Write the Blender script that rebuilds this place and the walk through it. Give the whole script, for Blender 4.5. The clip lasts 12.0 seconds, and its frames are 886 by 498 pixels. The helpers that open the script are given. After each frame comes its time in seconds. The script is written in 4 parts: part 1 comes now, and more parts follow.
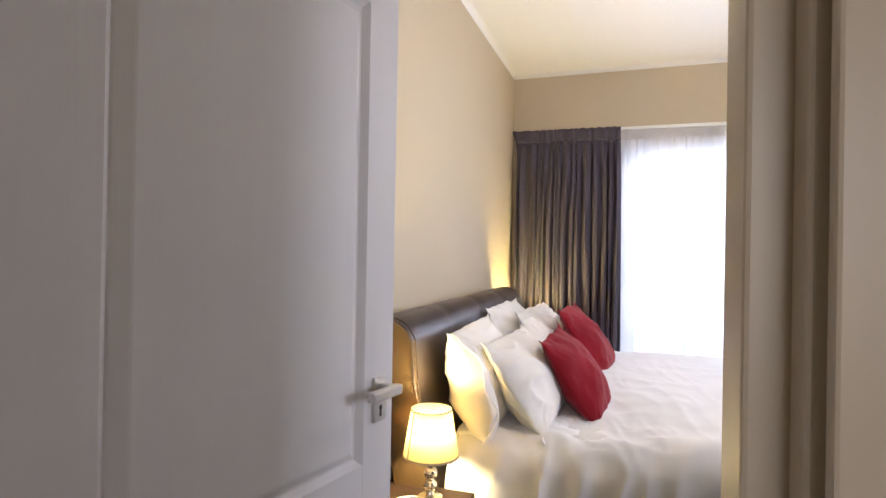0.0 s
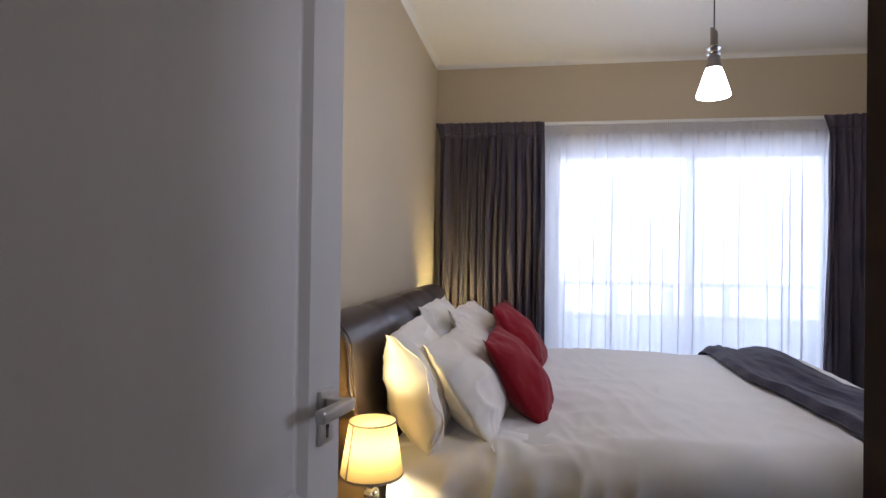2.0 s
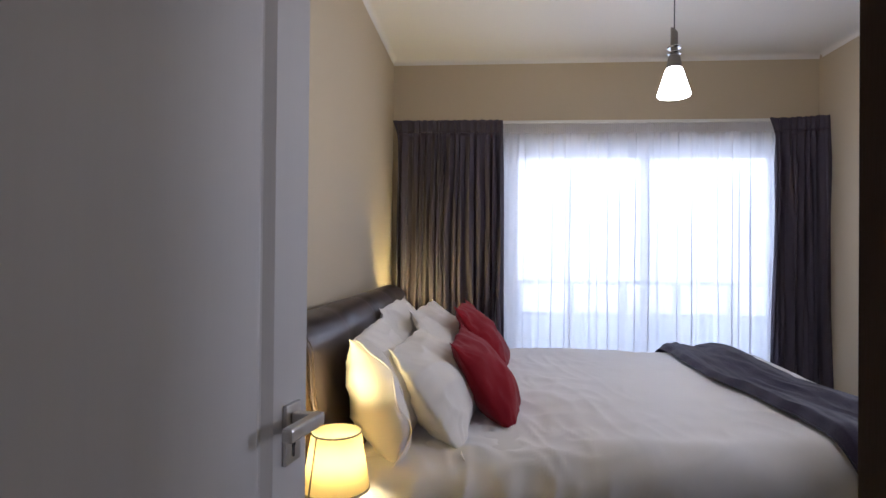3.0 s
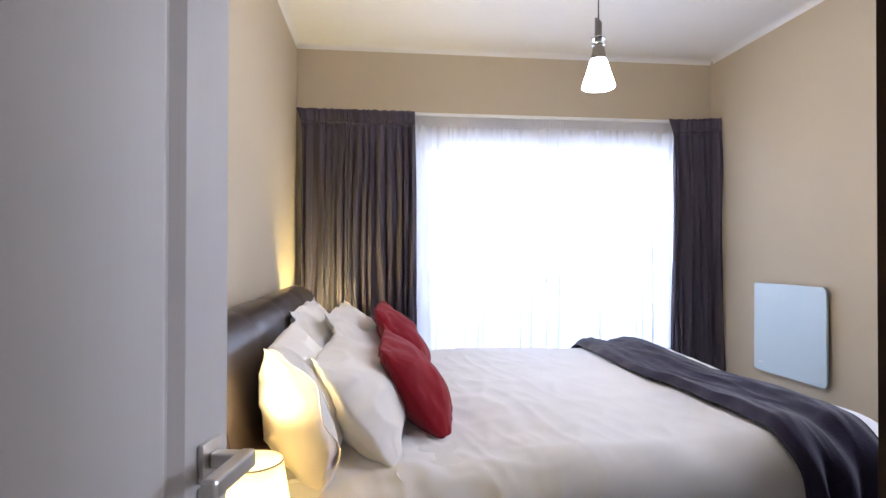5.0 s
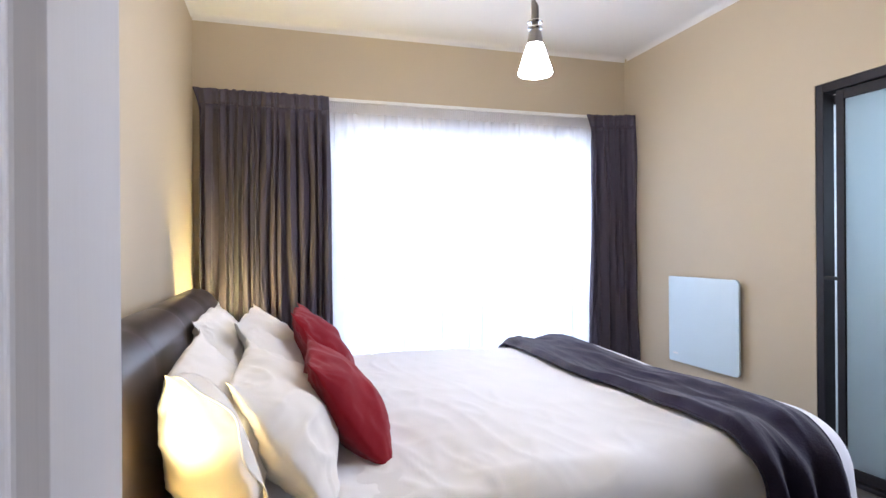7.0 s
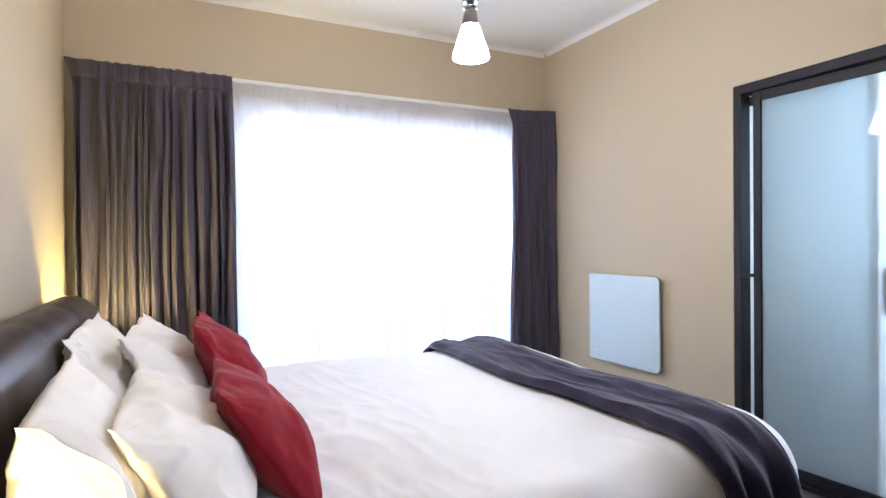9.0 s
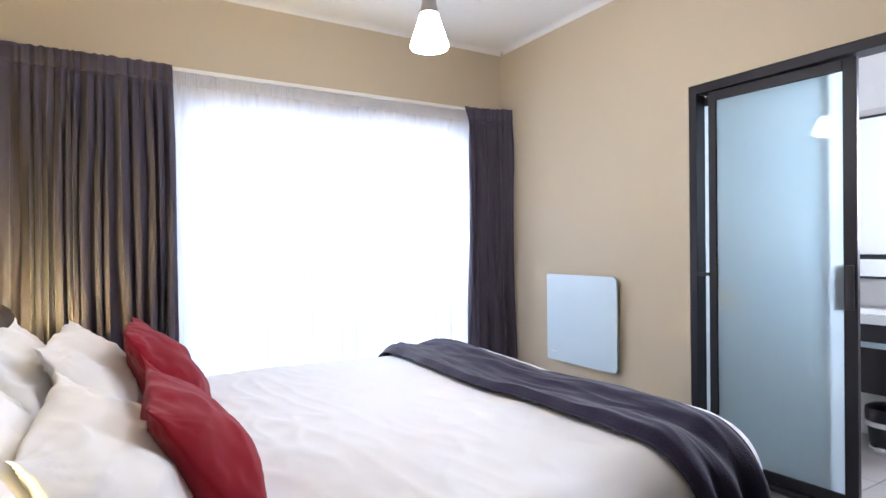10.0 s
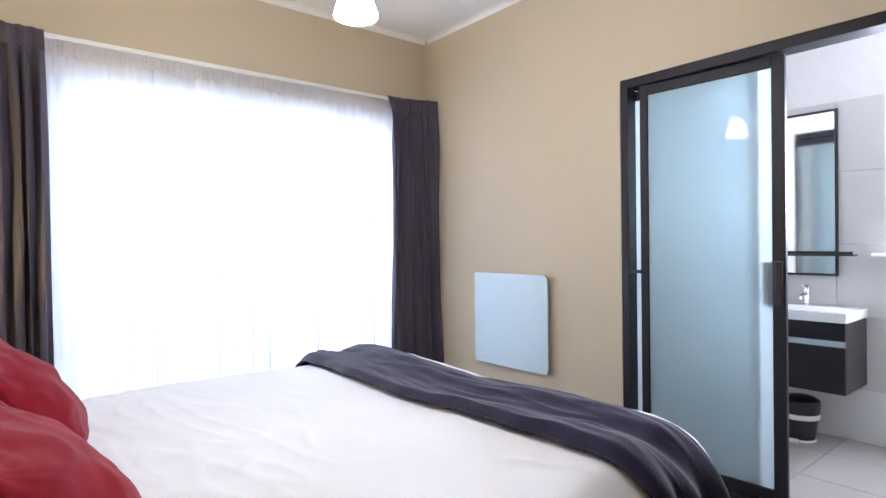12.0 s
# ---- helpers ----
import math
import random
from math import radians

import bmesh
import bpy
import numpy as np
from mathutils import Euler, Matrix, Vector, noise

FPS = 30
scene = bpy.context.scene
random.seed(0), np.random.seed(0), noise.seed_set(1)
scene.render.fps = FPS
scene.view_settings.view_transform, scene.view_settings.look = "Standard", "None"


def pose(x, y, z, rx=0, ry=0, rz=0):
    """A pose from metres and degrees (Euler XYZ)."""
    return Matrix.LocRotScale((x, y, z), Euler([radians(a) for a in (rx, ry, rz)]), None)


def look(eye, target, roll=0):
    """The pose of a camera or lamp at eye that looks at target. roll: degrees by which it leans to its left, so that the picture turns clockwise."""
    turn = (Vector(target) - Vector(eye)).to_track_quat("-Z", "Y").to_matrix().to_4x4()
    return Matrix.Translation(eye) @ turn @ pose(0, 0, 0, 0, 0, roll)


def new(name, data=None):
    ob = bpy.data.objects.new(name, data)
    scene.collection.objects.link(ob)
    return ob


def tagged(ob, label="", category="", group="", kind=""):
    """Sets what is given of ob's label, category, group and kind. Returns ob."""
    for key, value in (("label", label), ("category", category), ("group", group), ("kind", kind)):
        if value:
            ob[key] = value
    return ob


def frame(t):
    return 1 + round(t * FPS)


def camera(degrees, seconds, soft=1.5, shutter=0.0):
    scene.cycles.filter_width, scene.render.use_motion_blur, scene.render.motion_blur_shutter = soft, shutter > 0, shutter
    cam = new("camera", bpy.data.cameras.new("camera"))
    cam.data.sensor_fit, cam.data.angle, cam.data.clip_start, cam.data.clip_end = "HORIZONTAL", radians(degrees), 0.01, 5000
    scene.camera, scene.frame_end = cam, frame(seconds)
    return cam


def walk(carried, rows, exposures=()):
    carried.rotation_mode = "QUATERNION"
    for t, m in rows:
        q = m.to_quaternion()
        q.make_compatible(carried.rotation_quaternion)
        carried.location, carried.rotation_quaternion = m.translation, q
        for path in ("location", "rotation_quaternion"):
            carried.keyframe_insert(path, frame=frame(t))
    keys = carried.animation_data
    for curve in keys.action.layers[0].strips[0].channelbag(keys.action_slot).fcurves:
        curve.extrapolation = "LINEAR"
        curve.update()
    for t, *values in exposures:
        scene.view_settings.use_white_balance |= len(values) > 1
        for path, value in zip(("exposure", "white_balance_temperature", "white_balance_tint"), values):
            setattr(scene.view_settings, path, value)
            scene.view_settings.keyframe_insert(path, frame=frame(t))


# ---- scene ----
cam = camera(76.8, 12.0)
PATH = [
    (0, (0.131, 0.046, 1.281), (-0.512, 1.94, 1.289), 1.0),
    (0.5, (0.085, 0.091, 1.267), (-0.487, 2.007, 1.275), 1.1),
    (1, (0.034, 0.14, 1.259), (-0.466, 2.076, 1.268), 1.0),
    (1.5, (-0.008, 0.18, 1.258), (-0.421, 2.137, 1.268), 0.8),
    (2, (-0.046, 0.221, 1.252), (-0.368, 2.195, 1.264), 0.8),
    (2.5, (-0.078, 0.258, 1.25), (-0.317, 2.244, 1.262), 0.7),
    (4.5, (-0.202, 0.46, 1.235), (-0.07, 2.455, 1.252), 0.1),
    (5, (-0.234, 0.518, 1.225), (-0.013, 2.506, 1.243), 0.1),
    (5.5, (-0.269, 0.574, 1.226), (0.036, 2.55, 1.238), -0.0),
    (6, (-0.309, 0.647, 1.22), (0.088, 2.608, 1.233), -0.1),
    (6.5, (-0.319, 0.713, 1.233), (0.166, 2.653, 1.239), -0.2),
    (7, (-0.314, 0.778, 1.235), (0.245, 2.698, 1.235), -0.4),
    (9, (-0.332, 1.038, 1.247), (0.541, 2.837, 1.231), -0.5),
    (9.5, (-0.323, 1.097, 1.247), (0.627, 2.857, 1.232), -0.6),
    (10, (-0.298, 1.148, 1.235), (0.722, 2.868, 1.224), -0.6),
    (10.5, (-0.284, 1.191, 1.239), (0.803, 2.87, 1.224), -0.6),
    (11, (-0.262, 1.252, 1.232), (0.887, 2.889, 1.218), -0.6),
    (11.5, (-0.24, 1.315, 1.23), (0.965, 2.911, 1.216), -0.6),
    (12, (-0.216, 1.38, 1.222), (1.05, 2.928, 1.207), -0.7),
]
EXPOSURES = [(0.0, 0.62, 5850, 17), (0.5, 0.30, 5800, 17), (1.0, 0.13, 5760, 17), (2.0, -0.4, 5640, 18), (2.6, -0.5, 5580, 18), (4.3, 0.16, 5560, 18), (5.2, 0.48, 5520, 17), (7.0, 0.69, 5520, 16), (12.0, 0.73, 5520, 14)]
walk(cam, [(t, look(eye, target, roll)) for t, eye, target, roll in PATH], EXPOSURES)

# ---- world and light ----
world = bpy.data.worlds.new("sky")
scene.world = world
world.use_nodes = True
wn, wl = world.node_tree.nodes, world.node_tree.links
sky = wn.new("ShaderNodeTexSky")
sky.sky_type, sky.sun_disc = "NISHITA", False
sky.sun_elevation, sky.sun_rotation = radians(48), radians(200)
wl.new(sky.outputs[0], wn["Background"].inputs[0])
wn["Background"].inputs[1].default_value = 0.15


def lamp(name, kind, m, energy, color, **sizes):
    data = bpy.data.lights.new(name, kind)
    data.energy, data.color = energy, color
    for key, value in sizes.items():
        if key == "size":
            data.size = value
        if key == "size_y":
            data.shape, data.size_y = "RECTANGLE", value
        if key == "radius":
            data.shadow_soft_size = value
        if key == "angle":
            data.angle = value
    ob = new(name, data)
    ob.matrix_world = m
    return ob


lamp("sun", "SUN", look((0, 0, 10), (-3.4, 9.4, 0)), 3.0, (1.0, 0.95, 0.88), angle=radians(0.5))
# daylight through the bedroom's glass doors and the bathroom window
lamp("bedroom_daylight", "AREA", look((1.18, 6.90, 1.75), (1.18, 0.0, 1.75)), 192, (0.855, 0.91, 1.0), size=4.8, size_y=3.2)
lamp("bathroom_daylight", "AREA", look((3.93, 1.83, 1.66), (2.0, 1.83, 1.4)), 46, (0.98, 0.97, 1.0), size=0.8, size_y=0.8)
# added fill in the unseen hall, set to light the door and casing
lamp("hall_fill", "AREA", look((0.87, -2.3, 1.5), (0.4, 2.0, 1.3)), 9.5, (1.0, 0.88, 0.74), size=1.0, size_y=1.2)
# lamps that are switched on
lamp("bedside_bulb", "POINT", pose(-0.55, 1.955, 0.655), 31.0, (1.0, 0.77, 0.30), radius=0.055)
lamp("far_bedside_bulb", "POINT", pose(-0.60, 4.50, 0.650), 48.0, (1.0, 0.76, 0.27), radius=0.05)
lamp("pendant_bulb", "POINT", pose(0.797, 3.083, 2.07), 11.0, (1.0, 0.95, 0.89), radius=0.03)


# ---- materials ----
def nodes_of(name):
    m = bpy.data.materials.new(name)
    m.use_nodes = True
    return m, m.node_tree.nodes, m.node_tree.links, m.node_tree.nodes["Principled BSDF"]


def surface(name, color, rough=0.6, metal=0.0, vary=0.12, scale=3.0, grain=60.0, bump=0.1, depth=0.004, sheen=0.0, coat=0.0, spread=0.0, stretch=(1, 1, 1), spec=0.5):
    """A plain surface with stains at one scale and grain at another."""
    m, n, l, b = nodes_of(name)
    geo = n.new("ShaderNodeTexCoord")
    mp = n.new("ShaderNodeMapping")
    mp.inputs["Scale"].default_value = stretch
    l.new(geo.outputs["Object"], mp.inputs[0])
    big, fine = n.new("ShaderNodeTexNoise"), n.new("ShaderNodeTexNoise")
    big.inputs["Scale"].default_value, big.inputs["Detail"].default_value = scale, 4
    fine.inputs["Scale"].default_value, fine.inputs["Detail"].default_value = grain, 3
    for t in (big, fine):
        l.new(mp.outputs[0], t.inputs["Vector"])
    mix = n.new("ShaderNodeMix")
    mix.data_type = "RGBA"
    lo = [c * (1 - vary) for c in color]
    hi = [min(1, c * (1 + vary * 0.6)) for c in color]
    mix.inputs[6].default_value, mix.inputs[7].default_value = (*lo, 1), (*hi, 1)
    add = n.new("ShaderNodeMath")
    add.operation = "MULTIPLY_ADD"
    l.new(fine.outputs[0], add.inputs[0])
    add.inputs[1].default_value = 0.35
    l.new(big.outputs[0], add.inputs[2])
    sub = n.new("ShaderNodeMath")
    sub.operation = "SUBTRACT"
    l.new(add.outputs[0], sub.inputs[0])
    sub.inputs[1].default_value = 0.17
    if spread:
        info = n.new("ShaderNodeObjectInfo")
        more = n.new("ShaderNodeMath")
        more.operation = "MULTIPLY_ADD"
        l.new(info.outputs["Random"], more.inputs[0])
        more.inputs[1].default_value = spread
        l.new(sub.outputs[0], more.inputs[2])
        l.new(more.outputs[0], mix.inputs[0])
    else:
        l.new(sub.outputs[0], mix.inputs[0])
    l.new(mix.outputs[2], b.inputs["Base Color"])
    b.inputs["Metallic"].default_value = metal
    rr = n.new("ShaderNodeMapRange")
    rr.inputs[3].default_value, rr.inputs[4].default_value = max(0.02, rough - 0.08), min(1, rough + 0.08)
    l.new(big.outputs[0], rr.inputs[0])
    l.new(rr.outputs[0], b.inputs["Roughness"])
    if bump:
        bp = n.new("ShaderNodeBump")
        bp.inputs["Strength"].default_value, bp.inputs["Distance"].default_value = bump, depth
        l.new(fine.outputs[0], bp.inputs["Height"])
        l.new(bp.outputs[0], b.inputs["Normal"])
    b.inputs["Sheen Weight"].default_value = sheen
    b.inputs["Specular IOR Level"].default_value = spec
    b.inputs["Coat Weight"].default_value = coat
    return m


def veil(name, color, clear, back=0.45):
    """Thin woven cloth: part open weave, part light scattered through."""
    m, n, l, b = nodes_of(name)
    n.remove(b)
    tr, di, op = n.new("ShaderNodeBsdfTranslucent"), n.new("ShaderNodeBsdfDiffuse"), n.new("ShaderNodeBsdfTransparent")
    for q in (tr, di):
        q.inputs[0].default_value = (*color, 1)
    a, c = n.new("ShaderNodeMixShader"), n.new("ShaderNodeMixShader")
    a.inputs[0].default_value = back
    l.new(tr.outputs[0], a.inputs[1])
    l.new(di.outputs[0], a.inputs[2])
    co = n.new("ShaderNodeTexCoord")
    wv = n.new("ShaderNodeTexNoise")
    wv.inputs["Scale"].default_value = 9
    l.new(co.outputs["Object"], wv.inputs["Vector"])
    r = n.new("ShaderNodeMapRange")
    r.inputs[3].default_value, r.inputs[4].default_value = clear * 0.8, clear * 1.2
    l.new(wv.outputs[0], r.inputs[0])
    l.new(r.outputs[0], c.inputs[0])
    l.new(a.outputs[0], c.inputs[1])
    l.new(op.outputs[0], c.inputs[2])
    l.new(c.outputs[0], n["Material Output"].inputs[0])
    return m


def frosted(name, color, rough=0.006, clear=0.0):
    """Sand-blasted glass with a polished outer face."""
    m, n, l, b = nodes_of(name)
    n.remove(b)
    tr, di, gl = n.new("ShaderNodeBsdfTranslucent"), n.new("ShaderNodeBsdfDiffuse"), n.new("ShaderNodeBsdfGlossy")
    tr.inputs[0].default_value = (*color, 1)
    di.inputs[0].default_value = (*color, 1)
    gl.inputs["Roughness"].default_value = rough
    fr = n.new("ShaderNodeFresnel")
    fr.inputs[0].default_value = 1.5
    op = n.new("ShaderNodeBsdfTransparent")
    op.inputs[0].default_value = (*color, 1)
    a, c, e = n.new("ShaderNodeMixShader"), n.new("ShaderNodeMixShader"), n.new("ShaderNodeMixShader")
    a.inputs[0].default_value = 0.06
    e.inputs[0].default_value = clear
    l.new(tr.outputs[0], a.inputs[1])
    l.new(di.outputs[0], a.inputs[2])
    l.new(a.outputs[0], e.inputs[1])
    l.new(op.outputs[0], e.inputs[2])
    l.new(fr.outputs[0], c.inputs[0])
    l.new(e.outputs[0], c.inputs[1])
    l.new(gl.outputs[0], c.inputs[2])
    l.new(c.outputs[0], n["Material Output"].inputs[0])
    return m


def lit_shade(name, color, glow, tint):
    """A lamp's shade, lit from within."""
    m, n, l, b = nodes_of(name)
    b.inputs["Base Color"].default_value = (*color, 1)
    b.inputs["Roughness"].default_value = 0.8
    b.inputs["Emission Color"].default_value = (*tint, 1)
    b.inputs["Emission Strength"].default_value = glow
    return m


def pane_glass(name, tint=(1, 1, 1)):
    m, n, l, b = nodes_of(name)
    b.inputs["Base Color"].default_value = (*tint, 1)
    b.inputs["Roughness"].default_value = 0.0
    b.inputs["Transmission Weight"].default_value = 1.0
    b.inputs["IOR"].default_value = 1.45
    return m


WALL = surface("beige_wall_paint", (0.535, 0.448, 0.314), 0.75, vary=0.05, scale=1.2, grain=140, bump=0.12, depth=0.002)
CEIL = surface("white_ceiling_paint", (0.80, 0.78, 0.75), 0.8, vary=0.04, scale=1.0, grain=120, bump=0.1, depth=0.002)
DOORPAINT = surface("door_paint", (0.57, 0.55, 0.54), 0.6, spec=0.3, vary=0.06, scale=2.5, grain=45, bump=0.09, depth=0.002, stretch=(4, 4, 0.12))
FRAMEPAINT = surface("frame_paint", (0.64, 0.56, 0.44), 0.35, vary=0.05, scale=3, grain=50, bump=0.06, depth=0.002)
DARKWOOD = surface("dark_wood", (0.020, 0.011, 0.008), 0.55, spec=0.06, vary=0.35, scale=5, grain=40, bump=0.1, stretch=(4, 4, 0.4))
STEEL = surface("brushed_steel", (0.62, 0.60, 0.57), 0.32, 1.0, vary=0.08, scale=20, grain=200, bump=0.05, depth=0.001)
PEWTER = surface("dull_pewter_metal", (0.30, 0.28, 0.27), 0.38, 0.9, vary=0.12, scale=20, grain=200, bump=0.05, depth=0.001)
CHROME = surface("chrome", (0.80, 0.80, 0.80), 0.10, 1.0, vary=0.04, bump=0.0)
MERCURY = surface("silvered_glass", (0.78, 0.72, 0.60), 0.15, 0.9, vary=0.12, scale=30, bump=0.0)
# browner copy of the headboard's leather: bedside lamplight painted into the end caps
LAMPLIT_LEATHER = surface("lamplit_brown_leather", (0.075, 0.046, 0.022), 0.30, vary=0.25, scale=7, grain=260, bump=0.07, depth=0.001)
LEATHER = surface("brown_leather", (0.046, 0.031, 0.028), 0.37, vary=0.2, scale=6, grain=260, bump=0.03, depth=0.001, spec=0.7)
LINEN = surface("white_linen", (0.77, 0.77, 0.79), 0.9, vary=0.04, scale=4, grain=260, bump=0.12, depth=0.001, sheen=0.1)
COTTON = surface("white_pillow_cotton", (0.80, 0.77, 0.73), 0.9, vary=0.05, scale=6, grain=240, bump=0.12, depth=0.001, sheen=0.1)
RED = surface("red_cushion_cloth", (0.225, 0.008, 0.016), 0.9, vary=0.22, scale=7, grain=260, bump=0.35, depth=0.0015, spec=0.1, sheen=0.12)
FLEECE = surface("charcoal_fleece", (0.029, 0.025, 0.054), 1.0, vary=0.45, scale=9, grain=170, bump=0.5, depth=0.004, sheen=0.3, spec=0.03)
CURTAIN = surface("grey_curtain_cloth", (0.073, 0.060, 0.084), 0.9, vary=0.18, scale=4, grain=150, bump=0.25, depth=0.002, sheen=0.1, stretch=(1, 1, 0.3))
SHEER = veil("white_sheer", (0.90, 0.91, 0.95), 0.16)
HEADTAPE = veil("sheer_heading", (0.90, 0.90, 0.93), 0.10, 0.35)
ALU = surface("white_aluminium", (0.72, 0.75, 0.80), 0.4, vary=0.04, bump=0.0)
BRONZE = surface("dark_bronze_aluminium", (0.022, 0.020, 0.024), 0.45, 0.1, spec=0.3, vary=0.15, scale=8, bump=0.0)
FROST = frosted("frosted_glass", (0.88, 0.96, 0.98))
SATIN = frosted("satin_glass", (0.90, 0.97, 0.99), clear=0.40)
HEATER = surface("heater_panel_glass", (0.50, 0.60, 0.63), 0.18, vary=0.02, bump=0.0, coat=0.6)
WHITE = surface("white_plastic", (0.78, 0.78, 0.76), 0.35, vary=0.04, bump=0.0)
CERAMIC = surface("white_ceramic", (0.85, 0.85, 0.84), 0.12, vary=0.03, bump=0.0, coat=0.3)
TILE = surface("pale_tile", (0.33, 0.31, 0.285), 0.42, vary=0.06, scale=4, grain=40, bump=0.03, depth=0.001, spread=0.25)
WALLTILE = surface("pale_wall_tile", (0.52, 0.505, 0.49), 0.3, vary=0.05, scale=4, grain=40, bump=0.03, depth=0.001, spread=0.25)
GROUT = surface("dark_grout", (0.16, 0.15, 0.14), 0.9, vary=0.2, scale=20, bump=0.2)
PALEGROUT = surface("pale_grout", (0.66, 0.65, 0.63), 0.9, vary=0.06, scale=20, bump=0.2)
ESPRESSO = surface("espresso_laminate", (0.016, 0.012, 0.014), 0.35, vary=0.25, scale=6, grain=60, bump=0.05, stretch=(1, 6, 6))
BLACK = surface("black_metal", (0.020, 0.020, 0.022), 0.45, 0.2, vary=0.2, bump=0.0)
BLACKPLASTIC = surface("black_plastic", (0.022, 0.018, 0.020), 0.4, vary=0.2, bump=0.0)
MIRROR = surface("mirror", (0.86, 0.90, 0.90), 0.02, 1.0, vary=0.0, bump=0.0)
MIRROR.node_tree.nodes["Principled BSDF"].inputs["Roughness"].default_value = 0.0
GLASS = pane_glass("clear_glass")
SHADE = veil("lit_cream_shade", (1.0, 0.89, 0.60), 0.0, 0.05)
SHADETRIM = surface("shade_trim", (0.35, 0.30, 0.25), 0.8, vary=0.1, bump=0.1)
OPAL = lit_shade("lit_opal_glass", (0.9, 0.9, 0.88), 22.0, (1.0, 0.95, 0.88))
BULB = lit_shade("glowing_bulb", (1, 1, 1), 30.0, (1.0, 0.75, 0.42))
PLASTER = surface("pale_render", (0.70, 0.68, 0.65), 0.85, vary=0.08, scale=1, grain=40, bump=0.2)
CONCRETE = surface("concrete", (0.45, 0.45, 0.44), 0.85, vary=0.15, scale=2, grain=60, bump=0.3)
GREENERY = surface("ground_cover", (0.10, 0.12, 0.07), 0.95, vary=0.4, scale=0.4, grain=6, bump=0.5)


# ---- helpers for building ----
def box(bm, x0, x1, y0, y1, z0, z1, bevel=0.0):
    r = bmesh.ops.create_cube(bm, size=1.0)
    vs = r["verts"]
    for v in vs:
        v.co = Vector(((x0 + x1) / 2 + v.co.x * (x1 - x0), (y0 + y1) / 2 + v.co.y * (y1 - y0), (z0 + z1) / 2 + v.co.z * (z1 - z0)))
    if bevel:
        es = list({e for v in vs for e in v.link_edges})
        bmesh.ops.bevel(bm, geom=es, offset=bevel, segments=2, affect="EDGES", profile=0.5)
    return bm


def boxes(*rows, bevel=0.0):
    bm = bmesh.new()
    for row in rows:
        box(bm, *row, bevel=bevel)
    return bm


def lathe(profile, steps=32, centre=(0, 0, 0), cap=True):
    """A turned shape from (radius, height) pairs."""
    bm = bmesh.new()
    rings = []
    for r, z in profile:
        rings.append([bm.verts.new((centre[0] + r * math.cos(2 * math.pi * i / steps), centre[1] + r * math.sin(2 * math.pi * i / steps), centre[2] + z)) for i in range(steps)])
    for a, b in zip(rings, rings[1:]):
        for i in range(steps):
            j = (i + 1) % steps
            bm.faces.new((a[i], a[j], b[j], b[i]))
    if cap:
        bm.faces.new(list(reversed(rings[0])))
        bm.faces.new(rings[-1])
    return bm


def tube(points, radius, steps=10):
    """A round rod along points."""
    bm = bmesh.new()
    pts = [Vector(p) for p in points]
    rings = []
    for i, p in enumerate(pts):
        d = (pts[min(i + 1, len(pts) - 1)] - pts[max(i - 1, 0)]).normalized()
        side = d.cross(Vector((0, 0, 1)))
        if side.length < 0.01:
            side = d.cross(Vector((0, 1, 0)))
        side.normalize()
        up = side.cross(d)
        rings.append([bm.verts.new(p + radius * (math.cos(2 * math.pi * k / steps) * side + math.sin(2 * math.pi * k / steps) * up)) for k in range(steps)])
    for a, b in zip(rings, rings[1:]):
        for k in range(steps):
            j = (k + 1) % steps
            bm.faces.new((a[k], a[j], b[j], b[k]))
    bm.faces.new(list(reversed(rings[0])))
    bm.faces.new(rings[-1])
    return bm


def sheet(nu, nv, place, wrap=False):
    """A grid of nu x nv quads placed by place(u, v), u and v from 0 to 1."""
    bm = bmesh.new()
    rows = [[bm.verts.new(place(i / nu, j / nv)) for j in range(nv + 1)] for i in range(nu + 1)]
    for i in range(nu):
        for j in range(nv):
            bm.faces.new((rows[i][j], rows[i + 1][j], rows[i + 1][j + 1], rows[i][j + 1]))
    return bm


def rounded_plate(w, h, t, radii):
    """A plate in the y-z plane, thickness along x, with a radius at each corner (from low y low z, counter-clockwise)."""
    bm = bmesh.new()
    corners = ((0, 0, 180), (w, 0, 270), (w, h, 0), (0, h, 90))
    ring = []
    for (cy, cz, a0), r in zip(corners, radii):
        oy, oz = (r if cy == 0 else w - r), (r if cz == 0 else h - r)
        for k in range(9):
            a = radians(a0 + 90 * k / 8)
            ring.append((oy + r * math.cos(a), oz + r * math.sin(a)))
    front = [bm.verts.new((0, y, z)) for y, z in ring]
    back = [bm.verts.new((t, y, z)) for y, z in ring]
    bm.faces.new(front)
    bm.faces.new(list(reversed(back)))
    for i in range(len(ring)):
        j = (i + 1) % len(ring)
        bm.faces.new((front[i], back[i], back[j], front[j]))
    return bm


def part(name, bm, material, parent=None, label="", smooth=False, at=None):
    me = bpy.data.meshes.new(name)
    bmesh.ops.recalc_face_normals(bm, faces=bm.faces)
    bm.to_mesh(me)
    bm.free()
    me.materials.append(material)
    if smooth:
        for p in me.polygons:
            p.use_smooth = True
        me.set_sharp_from_angle(angle=radians(40))
    ob = new(name, me)
    if at is not None:
        ob.matrix_world = at
    if parent is not None:
        ob.parent = parent
    if label:
        ob["label"] = label
    return ob


def thing(name, m, label, category, group="", kind=""):
    ob = new(name)
    ob.empty_display_size = 0.1
    ob.matrix_world = m
    return tagged(ob, label, category, group, kind)


def setting(name, bm, material, label, category, smooth=False):
    return tagged(part(name, bm, material, smooth=smooth), label, category, kind="structure")


